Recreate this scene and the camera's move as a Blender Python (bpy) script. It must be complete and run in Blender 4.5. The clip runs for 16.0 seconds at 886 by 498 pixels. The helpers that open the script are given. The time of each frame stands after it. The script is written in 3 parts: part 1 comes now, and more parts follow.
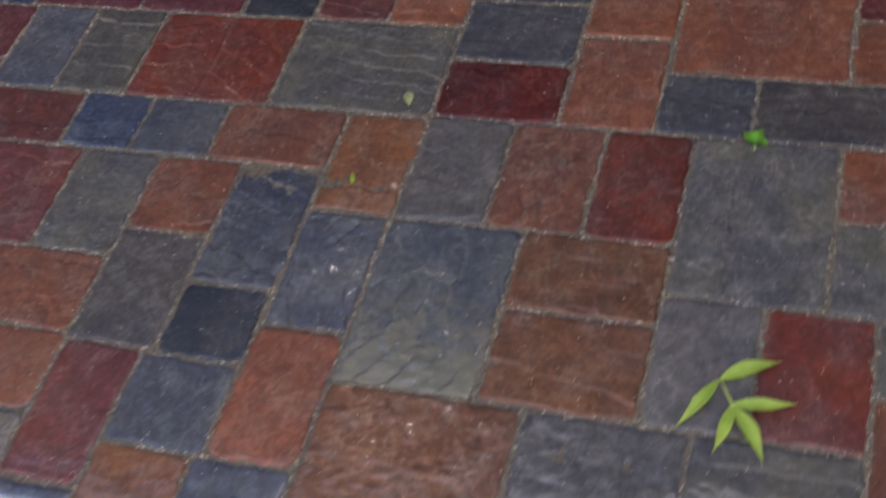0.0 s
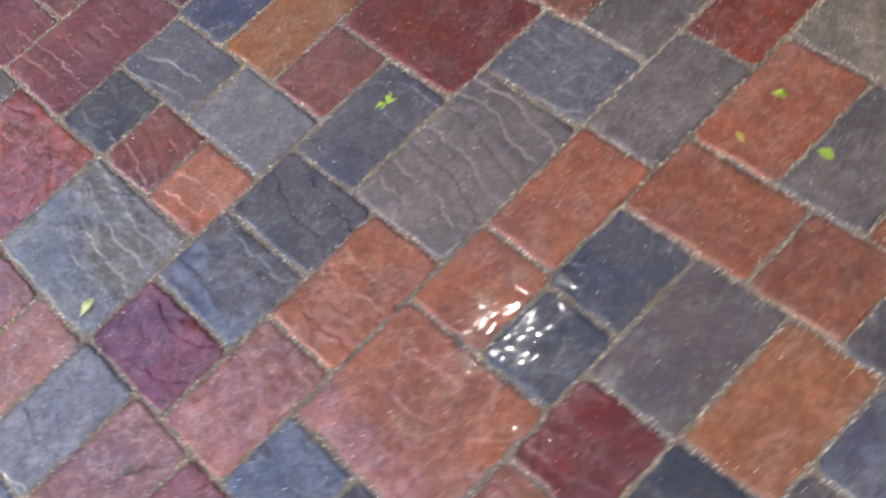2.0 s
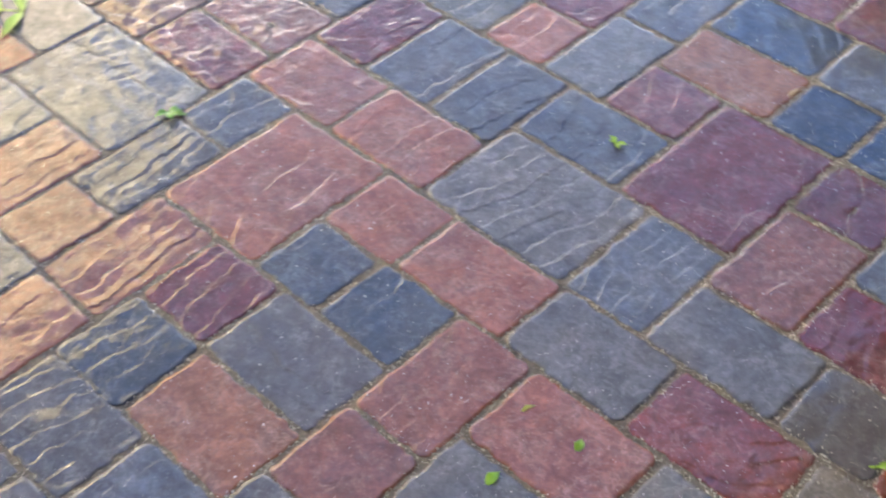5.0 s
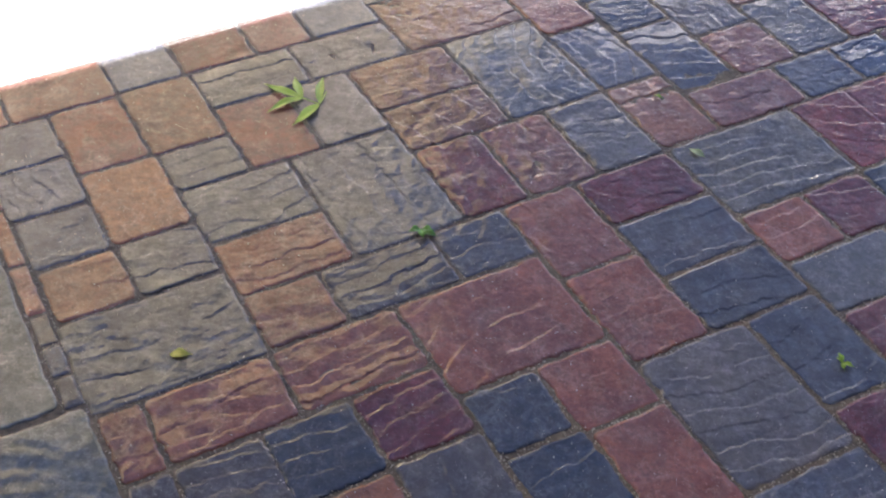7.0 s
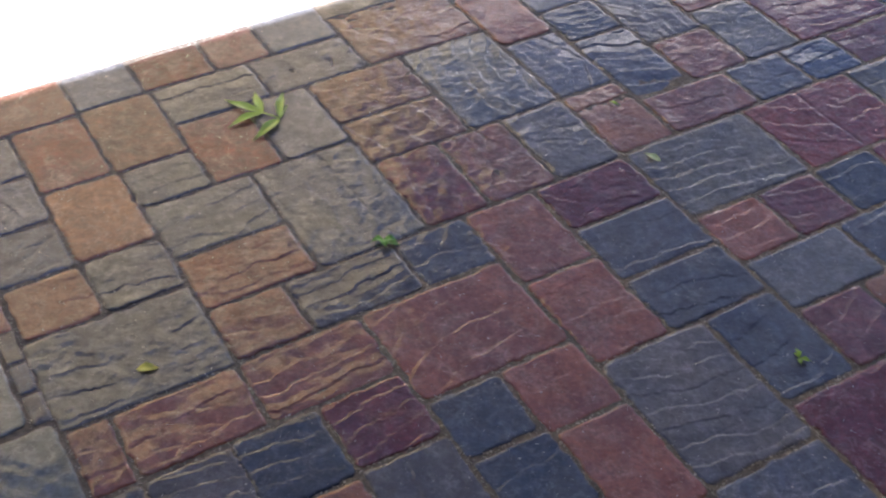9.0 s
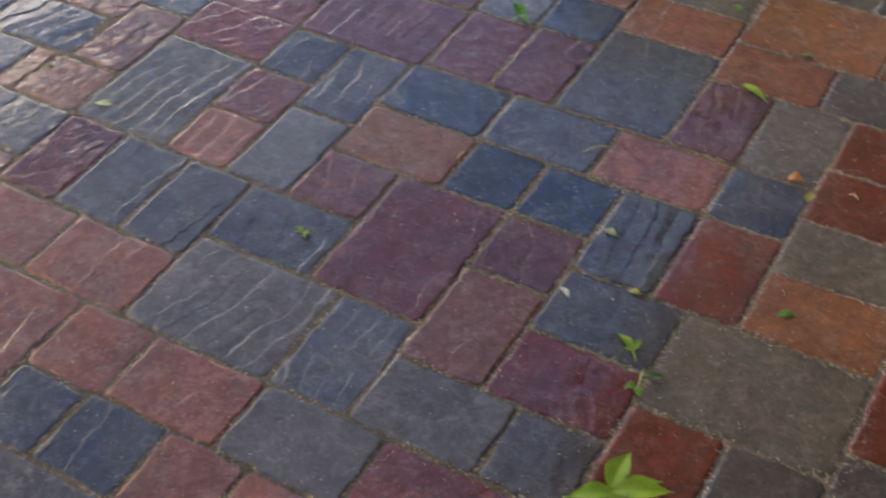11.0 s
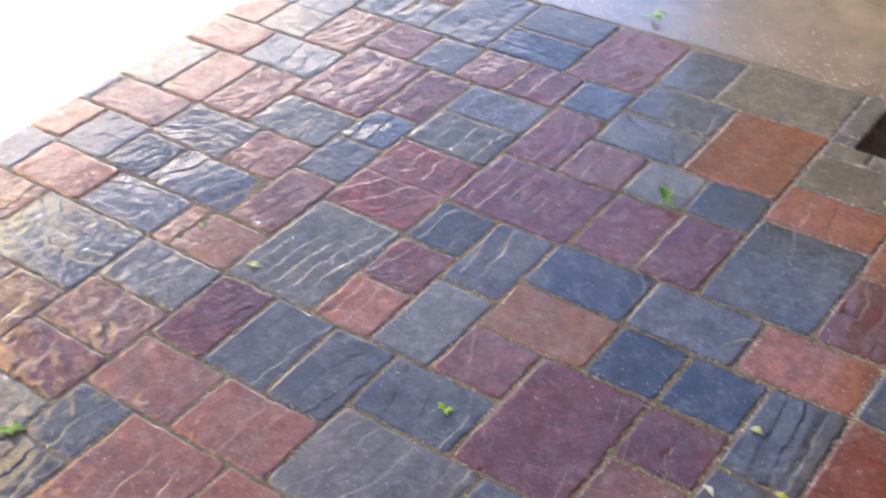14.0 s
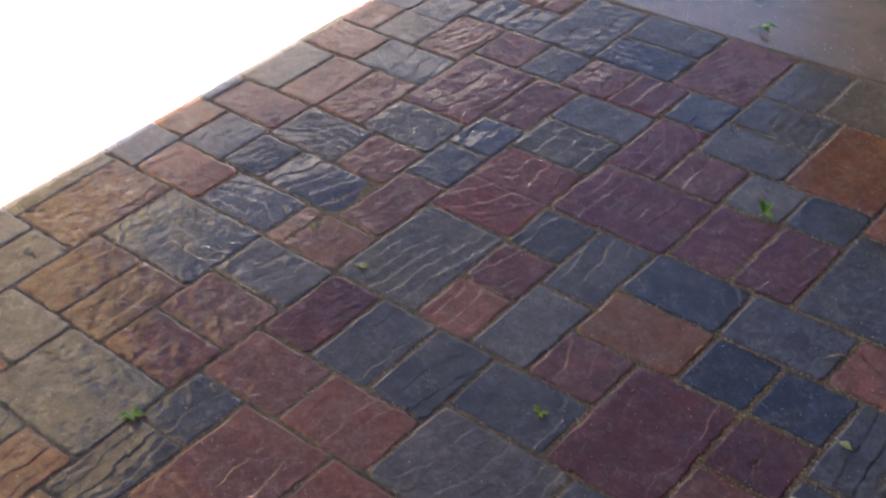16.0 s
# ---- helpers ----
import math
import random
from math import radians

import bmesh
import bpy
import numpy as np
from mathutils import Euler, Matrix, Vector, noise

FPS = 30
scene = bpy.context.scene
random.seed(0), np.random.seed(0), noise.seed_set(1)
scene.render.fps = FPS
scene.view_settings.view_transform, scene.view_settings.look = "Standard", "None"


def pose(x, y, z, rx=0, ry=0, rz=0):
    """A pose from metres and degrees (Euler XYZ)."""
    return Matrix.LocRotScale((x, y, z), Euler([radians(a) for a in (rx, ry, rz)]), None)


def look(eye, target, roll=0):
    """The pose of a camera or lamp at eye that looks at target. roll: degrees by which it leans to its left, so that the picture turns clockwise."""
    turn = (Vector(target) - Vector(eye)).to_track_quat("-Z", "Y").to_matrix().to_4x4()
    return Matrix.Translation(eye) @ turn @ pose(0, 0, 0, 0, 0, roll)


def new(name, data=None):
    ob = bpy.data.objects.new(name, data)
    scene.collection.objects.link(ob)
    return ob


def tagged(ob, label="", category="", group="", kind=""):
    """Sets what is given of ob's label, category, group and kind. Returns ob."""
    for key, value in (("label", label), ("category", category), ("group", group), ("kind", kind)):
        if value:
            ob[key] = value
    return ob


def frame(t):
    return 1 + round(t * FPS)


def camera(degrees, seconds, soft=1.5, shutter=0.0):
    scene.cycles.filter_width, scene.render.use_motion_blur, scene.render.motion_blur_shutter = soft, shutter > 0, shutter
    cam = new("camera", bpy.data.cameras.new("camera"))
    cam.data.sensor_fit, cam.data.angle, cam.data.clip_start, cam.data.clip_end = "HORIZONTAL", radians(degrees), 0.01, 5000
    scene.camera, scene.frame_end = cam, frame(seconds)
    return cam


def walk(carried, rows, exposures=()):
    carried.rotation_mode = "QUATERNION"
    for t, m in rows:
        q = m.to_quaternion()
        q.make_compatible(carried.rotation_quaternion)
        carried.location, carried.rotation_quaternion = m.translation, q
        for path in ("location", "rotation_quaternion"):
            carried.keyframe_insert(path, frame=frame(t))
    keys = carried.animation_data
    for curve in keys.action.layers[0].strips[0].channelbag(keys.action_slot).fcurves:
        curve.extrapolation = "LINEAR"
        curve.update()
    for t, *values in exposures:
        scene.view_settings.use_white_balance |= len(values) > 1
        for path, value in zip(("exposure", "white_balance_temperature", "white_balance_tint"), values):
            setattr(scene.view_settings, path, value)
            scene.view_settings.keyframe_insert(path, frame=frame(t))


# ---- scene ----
cam = camera(38.2, 16.0, soft=2.25, shutter=0.45)
PATH = [
    (0, (-1.958, -0.503, 1.408), (-0.803, 0.092, -0.112), -15.1),
    (0.5, (-1.643, -0.66, 1.387), (-0.57, 0.051, -0.144), -15.8),
    (1, (-1.312, -0.843, 1.414), (-0.414, 0.007, -0.157), -18.6),
    (1.5, (-0.983, -1.048, 1.407), (-0.299, -0.025, -0.169), -23.5),
    (2, (-0.548, -1.213, 1.4), (-0.147, -0.059, -0.183), -29.0),
    (2.5, (-0.18, -1.339, 1.397), (-0.012, -0.063, -0.134), -30.2),
    (3, (0.171, -1.394, 1.336), (0.07, -0.068, -0.158), -30.4),
    (3.5, (0.407, -1.294, 1.33), (0.114, -0.026, -0.188), -23.3),
    (4, (0.643, -1.18, 1.353), (0.014, -0.013, -0.144), -15.5),
    (4.5, (0.756, -1.171, 1.31), (-0.081, -0.063, -0.129), -4.3),
    (5, (0.815, -1.187, 1.322), (-0.177, -0.2, -0.107), -1.2),
    (5.2, (0.82, -1.177, 1.344), (-0.221, -0.237, -0.081), -0.3),
    (7.3, (0.824, -1.104, 1.469), (-0.485, -0.415, 0.124), 0.5),
    (7.5, (0.824, -1.106, 1.471), (-0.488, -0.418, 0.127), 0.6),
    (8, (0.822, -1.111, 1.474), (-0.492, -0.425, 0.131), 0.6),
    (8.2, (0.822, -1.111, 1.474), (-0.493, -0.427, 0.131), 0.6),
    (10.3, (0.936, -1.127, 1.473), (-0.077, -0.052, 0.124), -1.1),
    (10.5, (0.943, -1.119, 1.464), (0.008, 0.008, 0.102), -1.5),
    (11, (0.959, -1.095, 1.434), (0.181, 0.116, 0.045), -3.1),
    (11.5, (0.973, -1.087, 1.415), (0.298, 0.176, 0.019), -4.1),
    (12, (0.975, -1.084, 1.433), (0.349, 0.199, 0.033), -4.8),
    (12.5, (0.964, -1.087, 1.427), (0.316, 0.22, 0.059), -5.0),
    (13, (0.925, -1.093, 1.447), (0.206, 0.218, 0.119), -4.1),
    (13.5, (0.891, -1.105, 1.477), (0.047, 0.184, 0.203), -3.5),
    (14, (0.874, -1.108, 1.499), (-0.102, 0.141, 0.28), -3.0),
    (14.5, (0.886, -1.121, 1.516), (-0.175, 0.095, 0.335), -3.1),
    (15, (0.918, -1.145, 1.552), (-0.191, 0.045, 0.389), -4.0),
    (15.5, (0.946, -1.176, 1.585), (-0.202, -0.017, 0.427), -4.8),
    (16, (0.922, -1.137, 1.573), (-0.184, -0.002, 0.353), -5.2),
]
EXPOSURES = [(t, e, k, w) for t, e, k, w in (
    (0.0, 2.9, 6550, 15), (0.5, 3.9, 6750, 16), (1.0, 4.1, 6550, 17), (1.5, 4.25, 6600, 17), (3.5, 4.1, 6600, 14), (5.0, 4.1, 6450, 14), (7.5, 2.65, 6050, 23), (8.2, 2.6, 6050, 23),
    (10.3, 2.5, 6600, 17), (11.0, 3.05, 6980, 15), (11.5, 3.33, 7150, 15), (12.5, 4.0, 6900, 15), (13.5, 4.2, 6850, 18), (14.5, 3.3, 6950, 21), (15.0, 2.82, 7050, 21), (16.0, 2.42, 7000, 24))]
walk(cam, [(t, look(eye, target, roll)) for t, eye, target, roll in PATH], EXPOSURES)

# ---- light ----
world = bpy.data.worlds.new("sky")
scene.world = world
world.use_nodes = True
wn = world.node_tree.nodes
sky = wn.new("ShaderNodeTexSky")
sky.sky_type, sky.sun_disc = "NISHITA", False
sky.sun_elevation, sky.sun_rotation = radians(65.8), radians(90)
sky.air_density, sky.dust_density, sky.ozone_density = 1.0, 1.0, 4.5
world.node_tree.links.new(sky.outputs[0], wn["Background"].inputs[0])
wn["Background"].inputs[1].default_value = 0.06
sun = new("sun", bpy.data.lights.new("sun", "SUN"))
sun.data.energy, sun.data.angle, sun.data.color = 5.0, radians(0.5), (1.0, 0.98, 0.95)
sun.matrix_world = look((0.45, 0, 1.0), (0, 0, 0))
# unseen source, placed where the moving glints on the pavers point
bulb = new("bulb", bpy.data.lights.new("bulb", "POINT"))
bulb.data.energy, bulb.data.shadow_soft_size, bulb.data.color = 0.65, 0.02, (1.0, 0.96, 0.90)
bulb.location = (0.36, 1.07, 2.33)

U = 0.07            # the paving module: pavers are 2, 3 or 4 modules long

# ---- materials ----


def material(name):
    m = bpy.data.materials.new(name)
    m.use_nodes = True
    n, l = m.node_tree.nodes, m.node_tree.links
    return m, n, l, n["Principled BSDF"]


def noise_node(n, l, coords, scale, detail=4.0, rough=0.6, distort=0.0):
    t = n.new("ShaderNodeTexNoise")
    t.inputs["Scale"].default_value, t.inputs["Detail"].default_value = scale, detail
    t.inputs["Roughness"].default_value, t.inputs["Distortion"].default_value = rough, distort
    l.new(coords, t.inputs["Vector"])
    return t


def ramp(n, l, source, stops):
    r = n.new("ShaderNodeValToRGB")
    while len(r.color_ramp.elements) < len(stops):
        r.color_ramp.elements.new(0.5)
    for e, (p, c) in zip(r.color_ramp.elements, stops):
        e.position, e.color = p, (*c, 1) if len(c) == 3 else c
    l.new(source, r.inputs[0])
    return r


def mix(n, l, fac, a, b, blend="MIX"):
    x = n.new("ShaderNodeMix")
    x.data_type, x.blend_type = "RGBA", blend
    for v, s in ((fac, x.inputs[0]), (a, x.inputs[6]), (b, x.inputs[7])):
        if isinstance(v, (int, float)):
            s.default_value = v
        elif isinstance(v, tuple):
            s.default_value = (*v, 1)
        else:
            l.new(v, s)
    return x.outputs[2]


def math_node(n, l, how, a, b=None, c=None):
    x = n.new("ShaderNodeMath")
    x.operation = how
    for v, s in zip((a, b, c), x.inputs):
        if isinstance(v, (int, float)):
            s.default_value = v
        elif v is not None:
            l.new(v, s)
    return x.outputs[0]


def plain(name, colour, dark, rough=0.7, scale=12.0, bump=0.2):
    m, n, l, bsdf = material(name)
    at = n.new("ShaderNodeTexCoord").outputs["Object"]
    a = noise_node(n, l, at, scale, 6)
    l.new(ramp(n, l, a.outputs[0], [(0.3, dark), (0.7, colour)]).outputs[0], bsdf.inputs["Base Color"])
    bsdf.inputs["Roughness"].default_value = rough
    b = n.new("ShaderNodeBump")
    b.inputs["Strength"].default_value, b.inputs["Distance"].default_value = bump, 0.004
    l.new(noise_node(n, l, at, scale * 12, 5).outputs[0], b.inputs["Height"])
    l.new(b.outputs[0], bsdf.inputs["Normal"])
    return m


def stone(name, colour, second, rough=0.55, sheen=None):
    """Riven concrete paver: cloudy pigment in two colours, grey bloom, pale scuffs and a worn, glossy sealer."""
    m, n, l, bsdf = material(name)
    at = n.new("ShaderNodeTexCoord").outputs["Object"]
    info = n.new("ShaderNodeObjectInfo")
    shift = n.new("ShaderNodeVectorMath")
    shift.operation = "MULTIPLY_ADD"
    wide = n.new("ShaderNodeCombineXYZ")
    l.new(info.outputs["Random"], wide.inputs[0])
    l.new(info.outputs["Random"], wide.inputs[1])
    l.new(wide.outputs[0], shift.inputs[0])
    shift.inputs[1].default_value = (37.0, 91.0, 0)
    l.new(at, shift.inputs[2])
    p = shift.outputs[0]
    grey = lambda v: (v, v, v)
    # pigment: broad clouds, then blotches, then grain
    cloud = noise_node(n, l, p, 7, 4, 0.6, 0.5)
    c = mix(n, l, ramp(n, l, cloud.outputs[0], [(0.40, grey(0)), (0.62, grey(1))]).outputs[0], colour, second)
    bloom = noise_node(n, l, p, 15, 7, 0.72, 0.8)
    dust = 0.5 * sum(colour) / 3 + 0.07
    c = mix(n, l, ramp(n, l, bloom.outputs[0], [(0.46, grey(0)), (0.72, grey(0.36))]).outputs[0], c, (dust * 1.03, dust, dust * 0.95))
    patch = noise_node(n, l, p, 34, 7, 0.74, 0.6)
    fine = noise_node(n, l, p, 110, 7, 0.75)
    speck = noise_node(n, l, p, 230, 3, 0.6)
    c = mix(n, l, 0.8, c, ramp(n, l, patch.outputs[0], [(0.30, grey(0.30)), (0.5, grey(0.47)), (0.70, grey(0.80))]).outputs[0], "OVERLAY")
    c = mix(n, l, 1.0, c, ramp(n, l, fine.outputs[0], [(0.3, grey(0.37)), (0.7, grey(0.69))]).outputs[0], "OVERLAY")
    pale = tuple(min(1, v * 1.5 + 0.13) for v in colour)
    c = mix(n, l, ramp(n, l, speck.outputs[0], [(0.63, grey(0)), (0.72, grey(0.55))]).outputs[0], c, pale)
    # scuffs: thin, pale, broken curves
    scuff = math_node(n, l, "ABSOLUTE", math_node(n, l, "SUBTRACT", noise_node(n, l, p, 27, 5, 0.66, 0.4).outputs[0], 0.5))
    worn = math_node(n, l, "MULTIPLY", ramp(n, l, scuff, [(0.0, grey(1)), (0.03, grey(0))]).outputs[0], ramp(n, l, bloom.outputs[0], [(0.44, grey(0.02)), (0.62, grey(0.40))]).outputs[0])
    c = mix(n, l, worn, c, pale)
    # grazing sheen of a thin lime film, painted into the colour towards -x
    if sheen:
        side = n.new("ShaderNodeSeparateXYZ")
        l.new(at, side.inputs[0])
        near = n.new("ShaderNodeMapRange")
        for k, v in enumerate((0.06, -0.12, 0.0, 0.24)):
            near.inputs[k + 1].default_value = v
        l.new(side.outputs[0], near.inputs[0])
        lime = math_node(n, l, "ADD", noise_node(n, l, at, 30, 9, 0.78, 0.6).outputs[0], near.outputs[0])
        lime = ramp(n, l, lime, [(0.58, grey(0)), (0.72, grey(0.6))]).outputs[0]
        c = mix(n, l, lime, c, sheen)
    tone = n.new("ShaderNodeHueSaturation")
    vary = n.new("ShaderNodeMapRange")
    vary.inputs[3].default_value, vary.inputs[4].default_value = 0.74, 1.0
    l.new(info.outputs["Random"], vary.inputs[0])
    l.new(vary.outputs[0], tone.inputs["Value"])
    tone.inputs["Saturation"].default_value = 1.14
    l.new(c, tone.inputs["Color"])
    l.new(tone.outputs[0], bsdf.inputs["Base Color"])
    l.new(ramp(n, l, fine.outputs[0], [(0.3, grey(rough - 0.1)), (0.75, grey(rough + 0.16))]).outputs[0], bsdf.inputs["Roughness"])
    bsdf.inputs["Specular IOR Level"].default_value = 0.08
    # the sealer: glossy where it lasts, dull where it is walked off
    bsdf.inputs["Coat IOR"].default_value = 1.48
    l.new(ramp(n, l, patch.outputs[0], [(0.34, grey(0.4)), (0.60, grey(1))]).outputs[0], bsdf.inputs["Coat Weight"])
    l.new(ramp(n, l, bloom.outputs[0], [(0.49, grey(0.02)), (0.55, grey(0.055)), (0.68, grey(0.13))]).outputs[0], bsdf.inputs["Coat Roughness"])
    # relief: crisp lips along the cleft ledges over the mesh's own steps, then grain
    seam, depth = n.new("ShaderNodeAttribute"), n.new("ShaderNodeAttribute")
    seam.attribute_name, depth.attribute_name = "cleft", "depth"
    jag = math_node(n, l, "MULTIPLY_ADD", noise_node(n, l, p, 90, 4, 0.6).outputs[0], 0.10, seam.outputs["Fac"])
    part_way = math_node(n, l, "FRACT", math_node(n, l, "ADD", jag, -0.05))
    lip = n.new("ShaderNodeMapRange")
    lip.interpolation_type = "SMOOTHSTEP"
    for k, v in enumerate((0.48, 0.52, 0.0, 1.0)):
        lip.inputs[k + 1].default_value = v
    l.new(part_way, lip.inputs[0])
    ledge = math_node(n, l, "MULTIPLY", math_node(n, l, "SUBTRACT", lip.outputs[0], part_way), depth.outputs["Fac"])
    grain = noise_node(n, l, p, 70, 8, 0.7).outputs[0]
    ripple = noise_node(n, l, p, 42, 2, 0.5, 0.4).outputs[0]
    swell = noise_node(n, l, p, 120, 1, 0.5).outputs[0]
    for socket, height, texture, coarse, waves in (("Normal", 0.4, grain, 0.55, 0.2), ("Coat Normal", 1.0, swell, 0.03, 0.20)):
        b1 = n.new("ShaderNodeBump")
        b1.inputs["Strength"].default_value, b1.inputs["Distance"].default_value = height, 0.0013
        l.new(ledge, b1.inputs["Height"])
        b2 = n.new("ShaderNodeBump")
        b2.inputs["Strength"].default_value, b2.inputs["Distance"].default_value = coarse, 0.003
        l.new(texture, b2.inputs["Height"])
        l.new(b1.outputs[0], b2.inputs["Normal"])
        b3 = n.new("ShaderNodeBump")
        b3.inputs["Strength"].default_value, b3.inputs["Distance"].default_value = waves, 0.0022
        l.new(ripple, b3.inputs["Height"])
        l.new(b2.outputs[0], b3.inputs["Normal"])
        l.new(b3.outputs[0], bsdf.inputs[socket])
    return m


STONES = {
    "rust": stone("rust stone", (0.168, 0.072, 0.050), (0.124, 0.056, 0.045)),
    "ochre": stone("ochre stone", (0.192, 0.090, 0.054), (0.148, 0.072, 0.050)),
    "russet": stone("russet stone", (0.125, 0.033, 0.021), (0.098, 0.031, 0.024)),
    "brick": stone("brick red stone", (0.118, 0.034, 0.027), (0.090, 0.031, 0.031)),
    "wine": stone("wine stone", (0.105, 0.038, 0.036), (0.078, 0.031, 0.036)),
    "mauve": stone("mauve stone", (0.116, 0.050, 0.048), (0.088, 0.038, 0.042)),
    "plum": stone("plum stone", (0.088, 0.029, 0.036), (0.070, 0.024, 0.038)),
    "oxblood": stone("oxblood stone", (0.092, 0.021, 0.022), (0.070, 0.020, 0.025)),
    "maroon": stone("maroon stone", (0.078, 0.021, 0.021), (0.062, 0.018, 0.022)),
    "umber": stone("umber stone", (0.118, 0.052, 0.038), (0.092, 0.044, 0.037)),
    # brown stone with a golden reflected glow put into its colour
    "amber": stone("amber stone", (0.136, 0.069, 0.046), (0.106, 0.055, 0.041)),
    "tan": stone("tan stone", (0.150, 0.074, 0.043), (0.122, 0.064, 0.042)),
    "grey": stone("grey stone", (0.108, 0.097, 0.084), (0.078, 0.072, 0.067)),
    "dun": stone("dun grey stone", (0.142, 0.128, 0.110), (0.104, 0.096, 0.086)),
    "ash": stone("ash grey stone", (0.092, 0.088, 0.090), (0.066, 0.066, 0.073)),
    "green": stone("green-grey stone", (0.084, 0.082, 0.074), (0.056, 0.058, 0.067)),
    "charcoal": stone("charcoal stone", (0.062, 0.058, 0.060), (0.046, 0.045, 0.052)),
    "navy": stone("navy stone", (0.016, 0.026, 0.055), (0.022, 0.032, 0.058)),
    "midnight": stone("midnight stone", (0.022, 0.029, 0.046), (0.032, 0.037, 0.050)),
    "blue": stone("blue stone", (0.028, 0.042, 0.080), (0.038, 0.050, 0.080)),
    "ink": stone("ink slate stone", (0.050, 0.053, 0.064), (0.038, 0.044, 0.060)),
    "slate": stone("slate stone", (0.064, 0.070, 0.086), (0.045, 0.052, 0.075)),
    "mist": stone("pale slate stone", (0.100, 0.106, 0.118), (0.076, 0.084, 0.100)),
    "sheened": stone("lime-sheened slate stone", (0.064, 0.070, 0.080), (0.048, 0.056, 0.072), sheen=(0.155, 0.148, 0.112)),
}
SLAB = stone("slab stone", (0.078, 0.088, 0.086), (0.060, 0.068, 0.073))
SAND = plain("joint sand", (0.18, 0.155, 0.126), (0.06, 0.052, 0.042), 0.9, 110, 0.9)
CONCRETE = plain("concrete", (0.90, 0.895, 0.88), (0.85, 0.845, 0.83), 0.8, 4, 0.3)
WET = plain("wet concrete", (0.19, 0.135, 0.112), (0.11, 0.082, 0.068), 0.25, 9, 0.3)
CREAM_WALL = plain("cream wall for reflections", (0.52, 0.425, 0.24), (0.46, 0.375, 0.205), 0.9, 1.2, 0.3)
HEDGE = plain("hedge", (0.125, 0.115, 0.036), (0.048, 0.047, 0.016), 0.9, 2.0, 0.5)
BOUNCE_WHITE = plain("grey-white bounce surface", (0.56, 0.55, 0.52), (0.48, 0.47, 0.44), 0.9, 1.5, 0.3)
STUCCO = plain("stucco", (0.16, 0.135, 0.115), (0.12, 0.10, 0.085), 0.9, 3, 0.4)
FILL_GREY = plain("plain grey fill", (0.15, 0.135, 0.12), (0.125, 0.114, 0.102), 0.8, 3, 0.2)


def wetten(m):
    """A film of water: a smooth coat with slow ripples and duller, gritty patches."""
    n, l = m.node_tree.nodes, m.node_tree.links
    bsdf = n["Principled BSDF"]
    at = n.new("ShaderNodeTexCoord").outputs["Object"]
    bsdf.inputs["Coat Weight"].default_value = 1.0
    film = ramp(n, l, noise_node(n, l, at, 3.5, 7, 0.7, 0.5).outputs[0], [(0.4, (0.07, 0.07, 0.07)), (0.66, (0.26, 0.26, 0.26))])
    l.new(film.outputs[0], bsdf.inputs["Coat Roughness"])
    b = n.new("ShaderNodeBump")
    b.inputs["Strength"].default_value, b.inputs["Distance"].default_value = 0.35, 0.006
    l.new(noise_node(n, l, at, 9, 7, 0.6).outputs[0], b.inputs["Height"])
    l.new(b.outputs[0], bsdf.inputs["Coat Normal"])


wetten(WET)

# ---- large structure ----


def box(name, lo, hi, mat):
    bm = bmesh.new()
    bmesh.ops.create_cube(bm, size=1)
    for v in bm.verts:
        v.co = Vector([l + (c + 0.5) * (h - l) for c, l, h in zip(v.co, lo, hi)])
    me = bpy.data.meshes.new(name)
    bm.to_mesh(me)
    bm.free()
    me.materials.append(mat)
    return new(name, me)


def sheet_with_hole(name, outer, hole, z, mat):
    """A flat sheet with one rectangular hole."""
    xs, ys = (outer[0], hole[0], hole[2], outer[2]), (outer[1], hole[1], hole[3], outer[3])
    bm = bmesh.new()
    v = [[bm.verts.new((x, y, z)) for x in xs] for y in ys]
    for j in range(3):
        for i in range(3):
            if (i, j) != (1, 1):
                bm.faces.new((v[j][i], v[j][i + 1], v[j + 1][i + 1], v[j + 1][i]))
    me = bpy.data.meshes.new(name)
    bm.to_mesh(me)
    bm.free()
    me.materials.append(mat)
    return new(name, me)


PIT = (2.75 * U, 16.75 * U, 12.2 * U, 20.0 * U)       # the sunken box beside the patio
tagged(sheet_with_hole("ground", (-60, -60, 60, 60), (-20.03 * U, -34 * U, 60 * U, 90 * U), -0.006, CONCRETE), "pale dry concrete ground in full sun", "ground", kind="structure")
pavement = tagged(box("pavement", (-20.03 * U, -14.5 * U, -0.08), (24 * U, 16.75 * U, 0.0), SAND), "patio of riven pavers with sandy joints", "pavement", kind="structure")
tagged(box("pavement", (-20.03 * U, 16.75 * U, -0.08), (2.75 * U, 20.0 * U, 0.0), SAND), "sandy bed under the patio's far end", "pavement", kind="structure")
tagged(box("pavement", (12.2 * U, 16.75 * U, -0.08), (24 * U, 20.0 * U, -0.003), WET), "wet concrete beside the sunken box", "pavement", kind="structure")
slab = tagged(box("concrete_slab", (-20.03 * U, 20.0 * U, -0.08), (2.75 * U, 90 * U, -0.002), WET), "smooth wet concrete slab along the pavers", "slab", kind="structure")
tagged(box("concrete_slab", (2.75 * U, 20.0 * U, -0.08), (60 * U, 90 * U, -0.0025), WET), "smooth wet concrete slab behind the sunken box", "slab", kind="structure")
tagged(box("floor_porch", (24 * U, -34 * U, -0.08), (60 * U, 20.0 * U, -0.002), FILL_GREY), "plain grey porch floor along the house", "floor", kind="structure")
